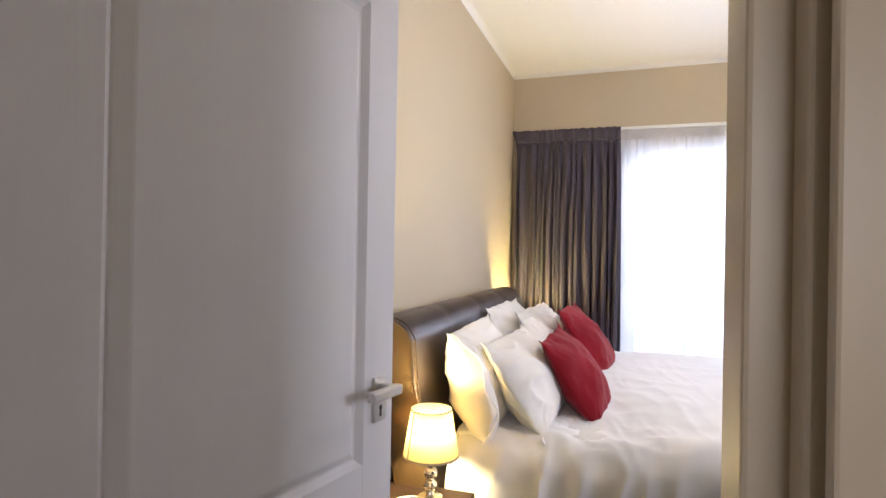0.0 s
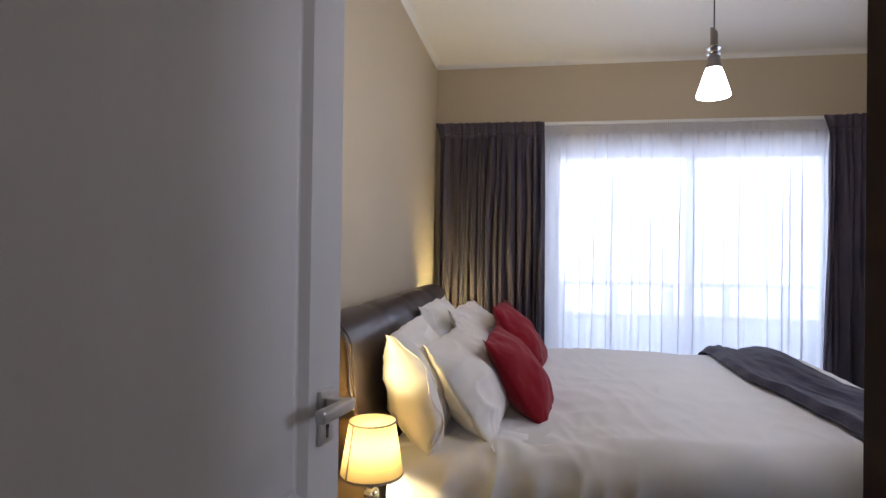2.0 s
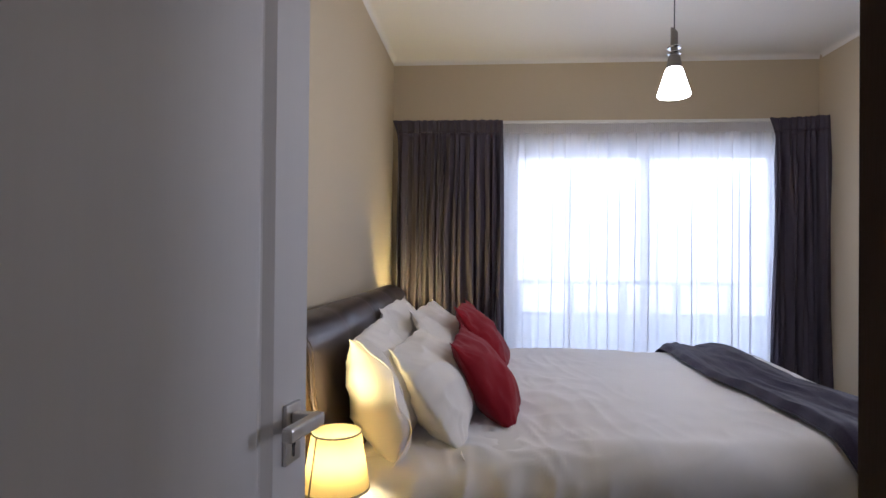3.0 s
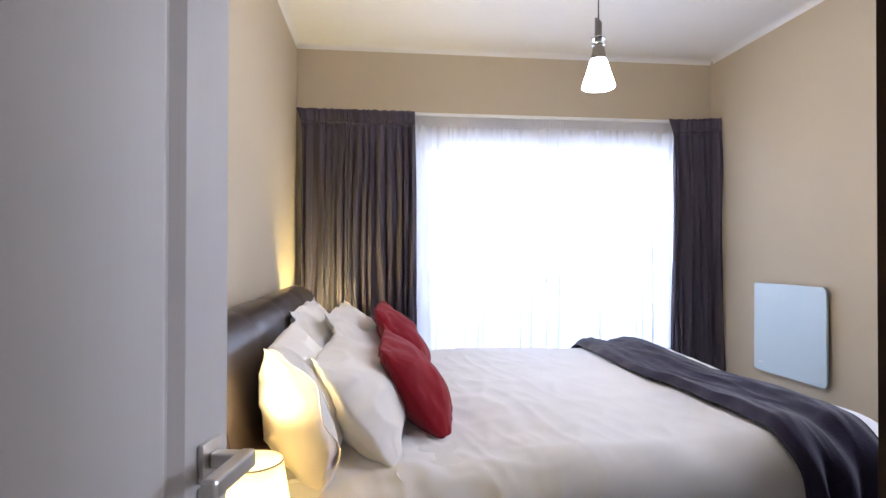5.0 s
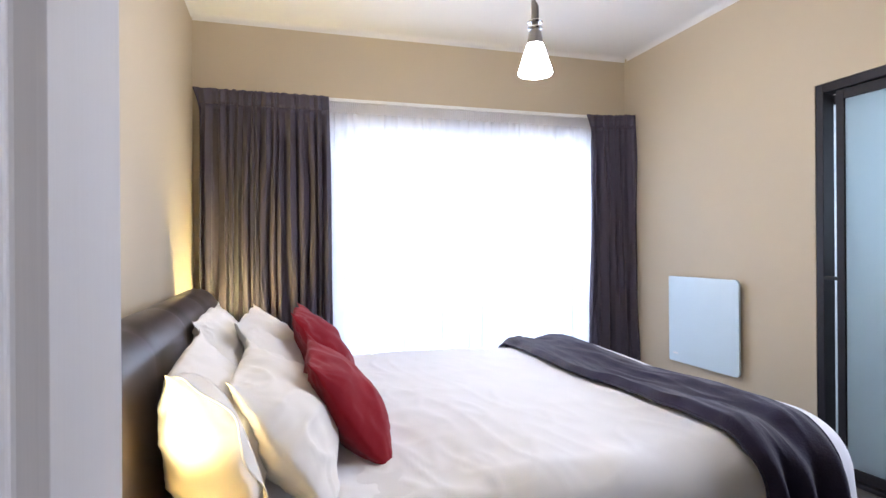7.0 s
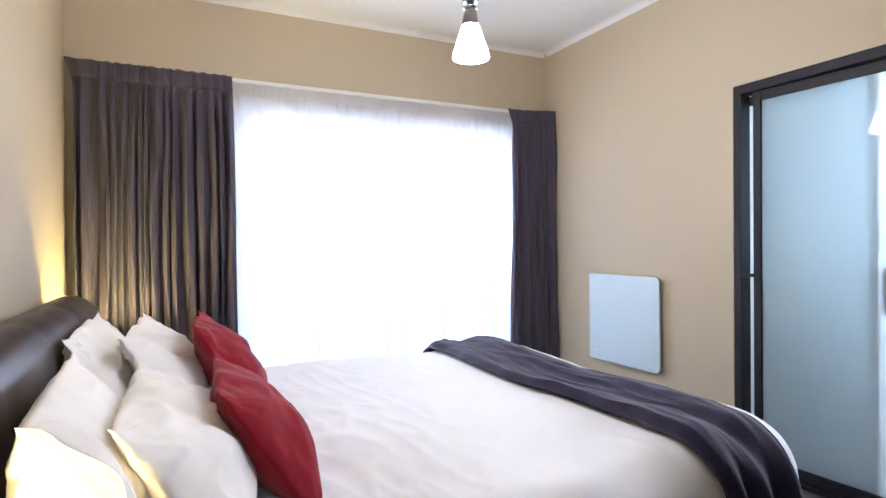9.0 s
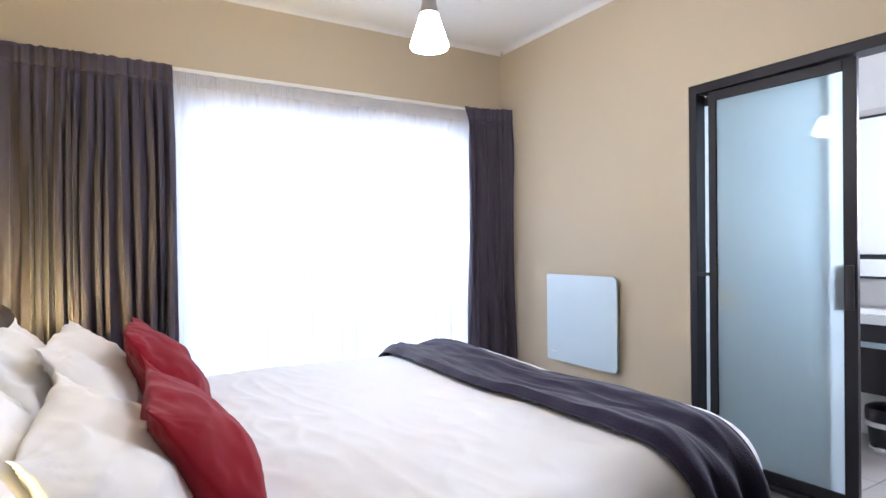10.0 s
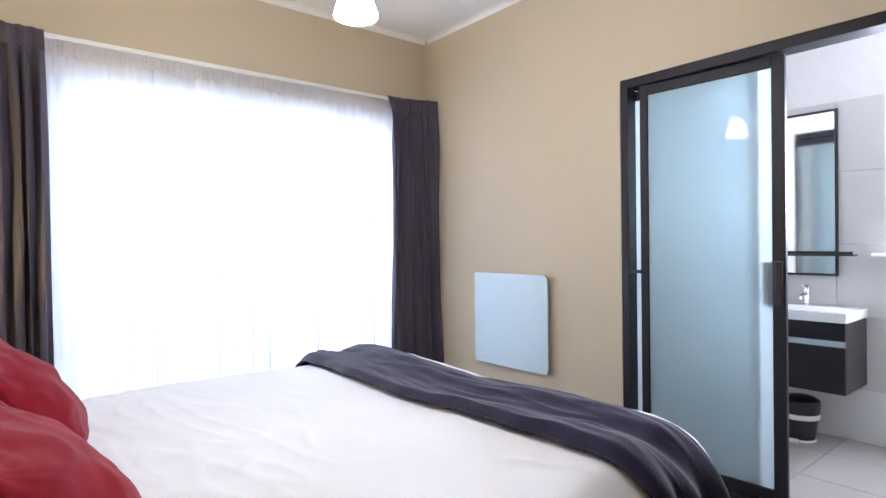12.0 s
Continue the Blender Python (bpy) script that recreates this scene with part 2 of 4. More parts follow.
def thicken(ob, t, offset=-1.0):
    mod = ob.modifiers.new("thickness", "SOLIDIFY")
    mod.thickness, mod.offset = t, offset
    return ob


# ---- large structure ----
XL, XR, YN, YS, ZC = -0.88, 2.50, 4.90, 0.535, 2.840
YH = 0.405  # the hall's side of the doorway wall
setting("floor", boxes((-1.03, 2.62, YH, 5.1, -0.12, -0.006)), GROUT, "pale tiled bedroom floor with thin joints", "floor")
setting("hall_floor", boxes((-1.6, 1.6, -2.6, YH, -0.12, 0.0)), TILE, "pale tiled hall floor", "floor")
setting("bathroom_floor", boxes((2.62, 4.0, 1.0, 4.0, -0.12, -0.006)), GROUT, "pale tiled bathroom floor with dark joints", "floor")
setting("ceiling", boxes((-1.03, 2.62, YH, 5.1, ZC, ZC + 0.15)), CEIL, "smooth white plaster ceiling", "ceiling")
setting("hall_ceiling", boxes((-1.6, 1.6, -2.6, YH, 2.5, 2.62)), CEIL, "smooth white hall ceiling", "ceiling")
setting("bathroom_ceiling", boxes((2.62, 4.0, 1.0, 4.0, 2.6, 2.72)), CEIL, "smooth white bathroom ceiling", "ceiling")
setting("wall_west", boxes((-1.03, XL, YH, 5.1, 0, ZC)), WALL, "matt beige painted bedroom wall behind the bed", "wall")
# the glass doors' opening
GX0, GX1, GZ = 0.03, 2.32, 2.17
setting("wall_north", boxes((XL, GX0, YN, 5.1, 0, ZC), (GX1, XR, YN, 5.1, 0, ZC), (GX0, GX1, YN, 5.1, GZ, ZC)), WALL, "matt beige painted wall round the glass doors", "wall")
# the sliding door's opening
SY0, SY1, SZ = 1.42, 3.145, 2.112
setting("wall_east", boxes((XR, 2.62, YH, SY0, 0, ZC), (XR, 2.62, SY1, 5.1, 0, ZC), (XR, 2.62, SY0, SY1, SZ, ZC)), WALL, "matt beige painted wall with the bathroom doorway", "wall")
# the bedroom door's opening
DX0, DX1, DZ = -0.70, 0.262, 2.075
setting("wall_south", boxes((XL, DX0, YH, YS, 0, ZC), (DX1, XR, YH, YS, 0, ZC), (DX0, DX1, YH, YS, DZ, ZC)), WALL, "matt beige painted wall with the bedroom doorway", "wall")
setting("wall_hall_west", boxes((-1.6, -1.45, -2.6, YH, 0, 2.5)), WALL, "matt beige hall wall", "wall")
setting("wall_hall_east", boxes((1.45, 1.6, -2.6, YH, 0, 2.5)), WALL, "matt beige hall wall", "wall")
# unseen end wall; its opening is made up to go with the fill
setting("wall_hall_south", boxes((-1.45, 0.37, -2.6, -2.4, 0, 2.5), (1.37, 1.45, -2.6, -2.4, 0, 2.5), (0.37, 1.37, -2.6, -2.4, 0, 0.9), (0.37, 1.37, -2.6, -2.4, 2.1, 2.5)), WALL, "unseen matt beige hall wall, opened behind the added fill lamp", "wall")
setting("wall_bathroom_north", boxes((2.62, 4.0, 3.85, 4.0, 0, 2.6)), CEIL, "white painted bathroom wall", "wall")
setting("wall_bathroom_south", boxes((2.62, 4.0, 1.0, 1.12, 0, 2.6)), CEIL, "white painted bathroom wall", "wall")
setting("wall_bathroom_west", boxes((2.6205, 2.634, 1.12, SY0, 0, 2.6), (2.6205, 2.634, SY1, 3.85, 0, 2.6), (2.6205, 2.634, SY0, SY1, SZ, 2.6)), CEIL, "white painted bathroom wall round the sliding door", "wall")
BX = 3.862
BWY0, BWY1, BWZ0, BWZ1 = 1.40, 2.262, 1.235, 2.10
wall_bath = setting("wall_bathroom_east", boxes((BX, 4.0, 1.12, BWY0, 0, 2.6), (BX, 4.0, BWY1, 3.85, 0, 2.6), (BX, 4.0, BWY0, BWY1, 0, BWZ0), (BX, 4.0, BWY0, BWY1, BWZ1, 2.6)), PALEGROUT, "white bathroom wall, tiled to above the mirror", "wall")


def cornice(name, along, a0, a1, at, sign, label):
    """A small cove along x or y under the ceiling."""
    bm = bmesh.new()
    prof = [(-0.004, 0.004), (0.040, 0.004)] + [(0.040 - 0.038 * math.sin(q), -0.036 * (1 - math.cos(q))) for q in (0.15, 0.4, 0.7, 1.0, 1.3, math.pi / 2)] + [(-0.004, -0.038)]
    ends = []
    for a in (a0, a1):
        ends.append([bm.verts.new((a, at + sign * d, ZC + z) if along == "x" else (at + sign * d, a, ZC + z)) for d, z in prof])
    for i in range(len(prof)):
        j = (i + 1) % len(prof)
        bm.faces.new((ends[0][i], ends[0][j], ends[1][j], ends[1][i]))
    bm.faces.new(ends[0])
    bm.faces.new(list(reversed(ends[1])))
    return setting(name, bm, CEIL, label, "cornice")


cornice("trim_north", "x", XL, XR, YN, -1, "small white cove under the ceiling")
cornice("trim_east", "y", YS, YN - 0.04, XR, -1, "small white cove under the ceiling")
cornice("trim_west", "y", YS, YN - 0.04, XL, 1, "small white cove under the ceiling")

for name, row in (("baseboard_west", (XL, XL + 0.014, YS, YN, 0, 0.08)), ("baseboard_north", (XL + 0.014, GX0, YN - 0.014, YN, 0, 0.08)), ("baseboard_east", (XR - 0.014, XR, SY1 + 0.01, YN, 0, 0.08))):
    setting(name, boxes(row, bevel=0.003), FRAMEPAINT, "low painted skirting board", "baseboard")

# bedroom door frame, stepped on the hall side
frame_door = thing("door_1", pose(0, 0, 0), "off-white painted steel frame of the bedroom doorway", "door frame", kind="structure")
part("jamb", boxes((DX0 + 0.002, -0.645, YH - 0.02, 0.518, 0, 2.045), bevel=0.004), FRAMEPAINT, frame_door)
part("jamb", boxes((0.199, DX1 - 0.002, 0.452, YS - 0.001, 0, 2.045), bevel=0.004), FRAMEPAINT, frame_door)
part("stop", boxes((0.226, DX1 - 0.002, 0.418, 0.4515, 0, 2.045), bevel=0.003), FRAMEPAINT, frame_door)
part("casing", boxes((0.232, DX1 + 0.06, 0.390, 0.4045, 0, 2.1), bevel=0.003), FRAMEPAINT, frame_door)
part("head", boxes((DX0 + 0.002, DX1 - 0.002, YH + 0.01, YS - 0.001, 2.046, DZ - 0.002), bevel=0.003), FRAMEPAINT, frame_door)


def bedroom_door():
    """The panelled leaf, standing open; local x runs from the hinge to the free edge."""
    hinge, free = Vector((-0.635, 0.552, 0)), Vector((-0.468, 1.411, 0))
    d = free - hinge
    w, ang = d.length, math.degrees(math.atan2(d.y, d.x))
    ob = thing("panelled_door", pose(hinge.x, hinge.y, 0.008, 0, 0, ang), "off-white painted panelled door, standing open", "door")
    t, h, stile, free_stile = 0.04, 2.03, 0.117, 0.122
    z0, z1 = 0.742, 1.885
    part("stile", boxes((-0.02, stile, 0, t, 0, h)), DOORPAINT, ob)
    part("stile", boxes((w - free_stile, w, 0, t, 0, h), bevel=0.002), DOORPAINT, ob)
    for a, b in ((0, 0.22), (z0 - 0.13, z0), (z1, h)):
        part("rail", boxes((stile, w - free_stile, 0, t, a, b)), DOORPAINT, ob)
    for a, b in ((0.22, z0 - 0.13), (z0, z1)):
        bm = bmesh.new()
        # insets at the hinge side, the free side and above and below, with the groove's depth there
        steps = [(0.0, 0.0, 0.0, 0.0), (0.003, 0.006, 0.004, 0.004), (0.013, 0.018, 0.017, 0.013), (0.018, 0.024, 0.022, 0.013), (0.045, 0.043, 0.040, 0.003), (0.050, 0.048, 0.046, 0.002)]
        rings = []
        for left, right, level, deep in steps:
            xa, xb, za, zb = stile + left, w - free_stile - right, a + level, b - level
            rings.append([bm.verts.new((x, deep, z)) for x, z in ((xa, za), (xb, za), (xb, zb), (xa, zb))])
        for p, q in zip(rings, rings[1:]):
            for i in range(4):
                j = (i + 1) % 4
                bm.faces.new((p[i], p[j], q[j], q[i]))
        bm.faces.new(rings[-1])
        back = [bm.verts.new((x, t - 0.01, z)) for x, z in ((stile, a), (w - free_stile, a), (w - free_stile, b), (stile, b))]
        bm.faces.new(list(reversed(back)))
        for i in range(4):
            j = (i + 1) % 4
            bm.faces.new((rings[0][i], back[i], back[j], rings[0][j]))
        part("panel", bm, DOORPAINT, ob)
    # lever handle on a square rose, keyhole plate below
    hx = w - 0.062
    lever = part("handle", boxes((hx - 0.027, hx + 0.027, -0.009, -0.0002, 0.898, 0.952), bevel=0.002), STEEL, ob, "brushed steel lever on a square rose")
    part("neck", boxes((hx - 0.011, hx + 0.011, -0.058, -0.009, 0.914, 0.936), bevel=0.003), STEEL, lever)
    part("lever", boxes((hx - 0.108, hx + 0.013, -0.068, -0.046, 0.912, 0.938), bevel=0.005), STEEL, lever)
    plate = part("keyhole_plate", boxes((hx - 0.027, hx + 0.027, -0.008, -0.0002, 0.838, 0.892), bevel=0.002), STEEL, ob, "brushed steel keyhole plate")
    bm = boxes((hx - 0.0035, hx + 0.0035, -0.0092, -0.007, 0.850, 0.870))
    bmesh.ops.create_cone(bm, cap_ends=True, segments=16, radius1=0.006, radius2=0.006, depth=0.0024, matrix=pose(hx, -0.0081, 0.873, 90, 0, 0))
    part("keyhole", bm, BLACK, plate)
    part("latch", boxes((w - 0.001, w + 0.003, 0.009, 0.031, 0.80, 1.0)), STEEL, ob, "steel latch plate in the door's edge")
    return ob


bedroom_door()


# ---- glass doors, balcony and the view ----
def glass_doors():
    ob = thing("window_1", pose(0, 0, 0), "white aluminium sliding glass doors onto the balcony", "window", kind="structure")
    y0, y1 = 5.03, 5.10
    fr = part("window_frame", boxes((GX0, GX0 + 0.07, y0, y1, 0.03, GZ), (GX1 - 0.07, GX1, y0, y1, 0.03, GZ), (GX0 + 0.07, GX1 - 0.07, y0, y1, GZ - 0.06, GZ), (GX0 + 0.07, GX1 - 0.07, y0, y1, 0.0, 0.03)), ALU, ob)
    mid = 1.21
    for a, b, yy in ((GX0 + 0.071, mid + 0.035, 5.032), (mid - 0.035, GX1 - 0.071, 5.064)):
        sash = part("sash", boxes((a, a + 0.05, yy, yy + 0.031, 0.035, GZ - 0.065), (b - 0.06, b, yy, yy + 0.031, 0.035, GZ - 0.065), (a + 0.06, b - 0.06, yy, yy + 0.031, 0.035, 0.11), (a + 0.06, b - 0.06, yy, yy + 0.031, GZ - 0.115, GZ - 0.065)), ALU, ob)
        pane = part("pane", boxes((a + 0.061, b - 0.061, yy + 0.014, yy + 0.020, 0.111, GZ - 0.116)), GLASS, sash)
        pane.visible_shadow = False
    return ob


glass_doors()
setting("balcony", boxes((-1.5, 4.2, 5.1, 6.5, -0.3, -0.02)), CONCRETE, "grey concrete balcony floor", "balcony")


def balustrade():
    ob = thing("balustrade", pose(0, 6.35, 0), "pale painted balcony railing with posts and low panels", "railing")
    part("top_rail", boxes((-1.4, 4.1, -0.025, 0.025, 0.93, 0.97), bevel=0.004), ALU, ob)
    part("bottom_rail", boxes((-1.4, 4.1, -0.02, 0.02, 0.60, 0.63), bevel=0.003), ALU, ob)
    for k in range(11):
        x = -1.40 + 0.55 * k
        part("post", boxes((x - 0.035, x + 0.035, -0.04, 0.04, -0.02, 0.929), bevel=0.004), ALU, ob)
        if k < 10:
            part("panel", boxes((x + 0.036, x + 0.514, -0.008, 0.008, 0.05, 0.599)), FROST, ob, "pale obscured glass panel")
    return ob


balustrade()
setting("ground", boxes((-400, 400, 6.6, 800, -3.4, -3.2)), GREENERY, "ground and planting below the balcony", "ground")


def far_building():
    ob = thing("apartment_building", pose(-3.0, 26, -3.2), "pale rendered apartment building across the way", "building")
    part("wall", boxes((-9, 5.5, 0, 9, 0, 9.0)), PLASTER, ob)
    part("roof", boxes((-9.3, 5.8, -0.3, 9.3, 9.001, 9.25)), CONCRETE, ob)
    for r in range(3):
        for c in range(5):
            x, z = -7.5 + c * 2.7, 1.0 + r * 2.9
            win = part("window", boxes((x - 0.62, x + 0.62, -0.05, -0.002, z - 0.05, z + 1.35)), ALU, ob)
            part("pane", boxes((x - 0.55, x + 0.55, -0.06, -0.051, z, z + 1.3)), BLACK, win)
    return ob


far_building()


# ---- curtains ----
def pleats(x, seeds, amp):
    s = 0.0
    for f, p, a in seeds:
        s += a * math.sin(f * x + p)
    return amp * s


def heavy_curtain(x0, x1, y, top, folds, seed, label, swing=0.0):
    """A drawn-back curtain: a gathered heading and soft upright folds that widen downwards."""
    rnd = random.Random(seed)
    ob = thing("curtain", pose((x0 + x1) / 2, y, 0), label, "curtain", "curtains of the glass doors")
    w = x1 - x0
    pos = [0.0]
    for k in range(folds):
        pos.append(pos[-1] + rnd.uniform(0.45, 1.7) * (1.7 if k < 2 and folds > 10 else 1.0))
    pos = [p / pos[-1] for p in pos]
    amps = [rnd.uniform(0.5, 1.15) for _ in range(folds + 1)]

    def phase(u):
        for k in range(folds):
            if u <= pos[k + 1]:
                q = (u - pos[k]) / (pos[k + 1] - pos[k])
                return k + q, amps[k] * (1 - q) + amps[k + 1] * q
        return folds, amps[-1]

    def place(u, v):
        z = top - v * (top - 0.03)
        ph, am = phase(u)
        wob = noise.noise(Vector((u * 6 + seed, v * 1.3, 0.3))) * 0.8
        deep = 0.012 + 0.022 * min(1, max(0, (v - 0.05) / 0.10)) + 0.012 * v
        off = deep * am * math.sin(2 * math.pi * (ph + wob * min(1, v * 3)))
        x = -w / 2 + u * w
        x += 0.008 * math.sin(4 * math.pi * (ph + 0.1)) * min(1, v * 5)
        x += 0.02 * v * (2 * u - 1)
        x -= 0.042 * max(0.0, 1 - v * 14) ** 1.5 * max(0.0, 1 - u * 8)
        crease = 0.010 * noise.noise(Vector((u * 24, v * 5, seed))) + 0.007 * noise.noise(Vector((u * 62 * w, v * 2.2, seed + 5)))
        crease += 0.002 * math.sin(2 * math.pi * ph * 3 + seed) * max(0.0, 1 - v * 6)
        ear = 0.006 * math.sin(2 * math.pi * ph) if v < 0.001 else 0
        return (x, off + crease - swing * u * u, z + ear)
    cut = 0.045
    head = part("heading", sheet(folds * 14, 4, lambda u, v: place(u, v * cut)), CURTAIN, ob, "gathered curtain heading", smooth=True)
    cloth = part("cloth", sheet(folds * 14, 56, lambda u, v: place(u, cut + v * (1 - cut))), CURTAIN, ob, smooth=True)
    thicken(head, 0.006, 0.0)
    thicken(cloth, 0.004, 0.0)
    return ob


heavy_curtain(-0.826, 0.022, 4.80, 2.322, 15, 3, "dark grey-brown pleated curtain drawn to the corner beside the bed")
heavy_curtain(2.128, 2.478, 4.81, 2.322, 7, 8, "dark grey pleated curtain drawn to the corner beside the heater", 0.09)


def sheer_curtain():
    ob = thing("sheer_curtain", pose(1.08, 4.865, 0), "thin white sheer curtain drawn across the glass doors", "curtain")
    w, top = 2.30, 2.30
    rnd = random.Random(5)
    seeds = [(rnd.uniform(18, 60), rnd.uniform(0, 6), rnd.uniform(0.3, 1)) for _ in range(6)]

    tucks = [(-w / 2 + 0.06 + k * 0.100 + rnd.uniform(-0.035, 0.035), rnd.uniform(0.010, 0.022), rnd.uniform(1.6, 2.6)) for k in range(22)]

    def place(u, v):
        s0 = -w / 2 + u * w
        x = s0
        y = pleats(s0 + 0.02 * noise.noise(Vector((u * 9, v, 1))), seeds, 0.007 * (0.35 + 0.65 * min(1, v * 4)))
        for p, b, k in tucks:
            p2 = p + 0.012 * noise.noise(Vector((p * 9, v * 2.0, 4)))
            g = (s0 - p2) / b
            if abs(g) < 3.5:
                e = math.exp(-g * g)
                x -= k * b * g * e * min(1, 0.35 + v * 2.5)
                y -= 0.016 * e
        # small gathers under the heading tape, dying out downwards
        near_top = math.exp(-v * 14)
        y += 0.011 * near_top * (math.sin(s0 * 96 + 3 * noise.noise(Vector((s0 * 5, 0.0, 2.0)))) + 0.6 * noise.noise(Vector((s0 * 45, v * 3, 6.0))))
        return (x, y, top - 0.075 - v * (top - 0.075 - 0.03))
    part("cloth", sheet(720, 36, place), SHEER, ob, smooth=True)

    def head(u, v):
        x = -w / 2 + u * w
        return (x, 0.004 * math.sin(x * 420) + pleats(x, seeds, 0.003), top - v * 0.0755)
    part("heading", sheet(460, 2, head), HEADTAPE, ob, "gathered white heading tape")
    return ob


sheer_curtain()
rail = thing("curtain_rail", pose(0, 0, 0), "slim white double curtain rail under the beige wall", "curtain rail")
part("track", boxes((-0.86, 2.49, 4.855, 4.888, 2.303, 2.328), bevel=0.003), WHITE, rail)
for x in (-0.7, 0.1, 0.9, 1.7, 2.35):
    part("bracket", boxes((x - 0.012, x + 0.012, 4.888, 4.9, 2.300, 2.332)), WHITE, rail)


# ---- bed ----
BY0, BY1, BZ = 2.12, 4.10, 0.60


def bed():
    ob = thing("bed", pose(0.5, 3.11, 0), "king-size bed with a brown leather sleigh headboard", "bed")
    cx, cy = 0.5, 3.11
    # headboard: leaning back and rolled over at the top
    prof = []
    for k in range(8):
        q = k / 7
        prof.append((-0.570 - 0.085 * q ** 1.5, 0.25 + 0.54 * q))
    for k in range(1, 17):
        a = radians(10 + 150 * k / 16)
        prof.append((-0.765 + 0.108 * math.cos(a), 0.885 + 0.125 * math.sin(a)))
    back = [(-0.872, 0.88), (-0.84, 0.80), (-0.76, 0.60), (-0.70, 0.25)]
    outline = prof + back
    yA, yB = 2.03, 4.24

    def board(y0, y1, grow):
        bm = bmesh.new()
        ends = []
        mid = (sum(p[0] for p in outline) / len(outline), sum(p[1] for p in outline) / len(outline))
        n = max(2, int((y1 - y0) / 0.05))
        for i in range(n + 1):
            y = y0 + (y1 - y0) * i / n
            row = []
            for j, (x, z) in enumerate(outline):
                puff = 0.0
                if j < len(prof) and grow == 0:
                    f = ((y - yA) / (yB - yA) * 4) % 1.0
                    puff = 0.016 * (1 - (2 * abs(f - 0.5)) ** 6) * (0.3 + 0.7 * min(1, j / 8))
                nx, nz = x - mid[0], z - mid[1]
                ln = math.hypot(nx, nz)
                row.append(bm.verts.new((x + (puff + grow) * nx / ln - cx, y - cy, z + (puff + grow) * nz / ln)))
            ends.append(row)
        for a, b in zip(ends, ends[1:]):
            for j in range(len(outline)):
                k = (j + 1) % len(outline)
                bm.faces.new((a[j], a[k], b[k], b[j]))
        bm.faces.new(ends[0])
        bm.faces.new(list(reversed(ends[-1])))
        return bm
    hb = part("headboard", board(yA + 0.035, yB - 0.035, 0.0), LEATHER, ob, "rolled brown leather headboard", smooth=True)
    for a, b in ((yA, yA + 0.034), (yB - 0.034, yB)):
        part("end_cap", board(a, b, 0.004), LAMPLIT_LEATHER, hb, "stitched leather end of the headboard", smooth=True)
    pts = [(x - cx + 0.004, yA - cy - 0.001, z) for x, z in prof]
    part("piping", tube(pts, 0.006, 8), LEATHER, hb, smooth=True)
    part("base", boxes((-0.55 - cx, 1.44 - cx, 2.16 - cy, 4.06 - cy, 0.08, 0.30), bevel=0.02), LEATHER, ob, "brown leather bed base")
    for x in (-0.45, 1.34):
        for y in (2.24, 3.98):
            part("leg", lathe([(0.03, 0.0), (0.035, 0.08)], 16, (x - cx, y - cy, 0)), DARKWOOD, ob)
    m = part("mattress", boxes((-0.555 - cx, 1.46 - cx, 2.20 - cy, 4.03 - cy, 0.301, 0.575), bevel=0.06), LINEN, ob, "mattress in a white fitted sheet", smooth=True)
    return ob


bed()


def ease(q):
    """0 to 1, softly."""
    q = min(1.0, max(0.0, q))
    return q * q * (3 - 2 * q)


def over_edge(d, r):
    """Distance d past the start of a rounded edge of radius r: how far out and how far down."""
    if d <= 0:
        return d, 0.0
    if d < r * math.pi / 2:
        return r * math.sin(d / r), r * (1 - math.cos(d / r))
    return r, r + d - r * math.pi / 2


def over_bed(px, py, xb, ya, yb, r, R):
    """Where a flat-lying cloth's point comes to lie on the bed: place, drop, and the way it hangs outwards."""
    ix, iy0, iy1 = xb - R, ya + R, yb - R
    vx = max(0.0, px - ix)
    vy = py - iy0 if py < iy0 else (py - iy1 if py > iy1 else 0.0)
    ln = math.hypot(vx, vy)
    if ln <= R:
        return px, py, 0.0, 0.0, 0.0
    ux, uy = vx / ln, vy / ln
    out, drop = over_edge(ln - R, r)
    bx, by = min(px, ix), min(max(py, iy0), iy1)
    return bx + ux * (R + out), by + uy * (R + out), drop, ux, uy


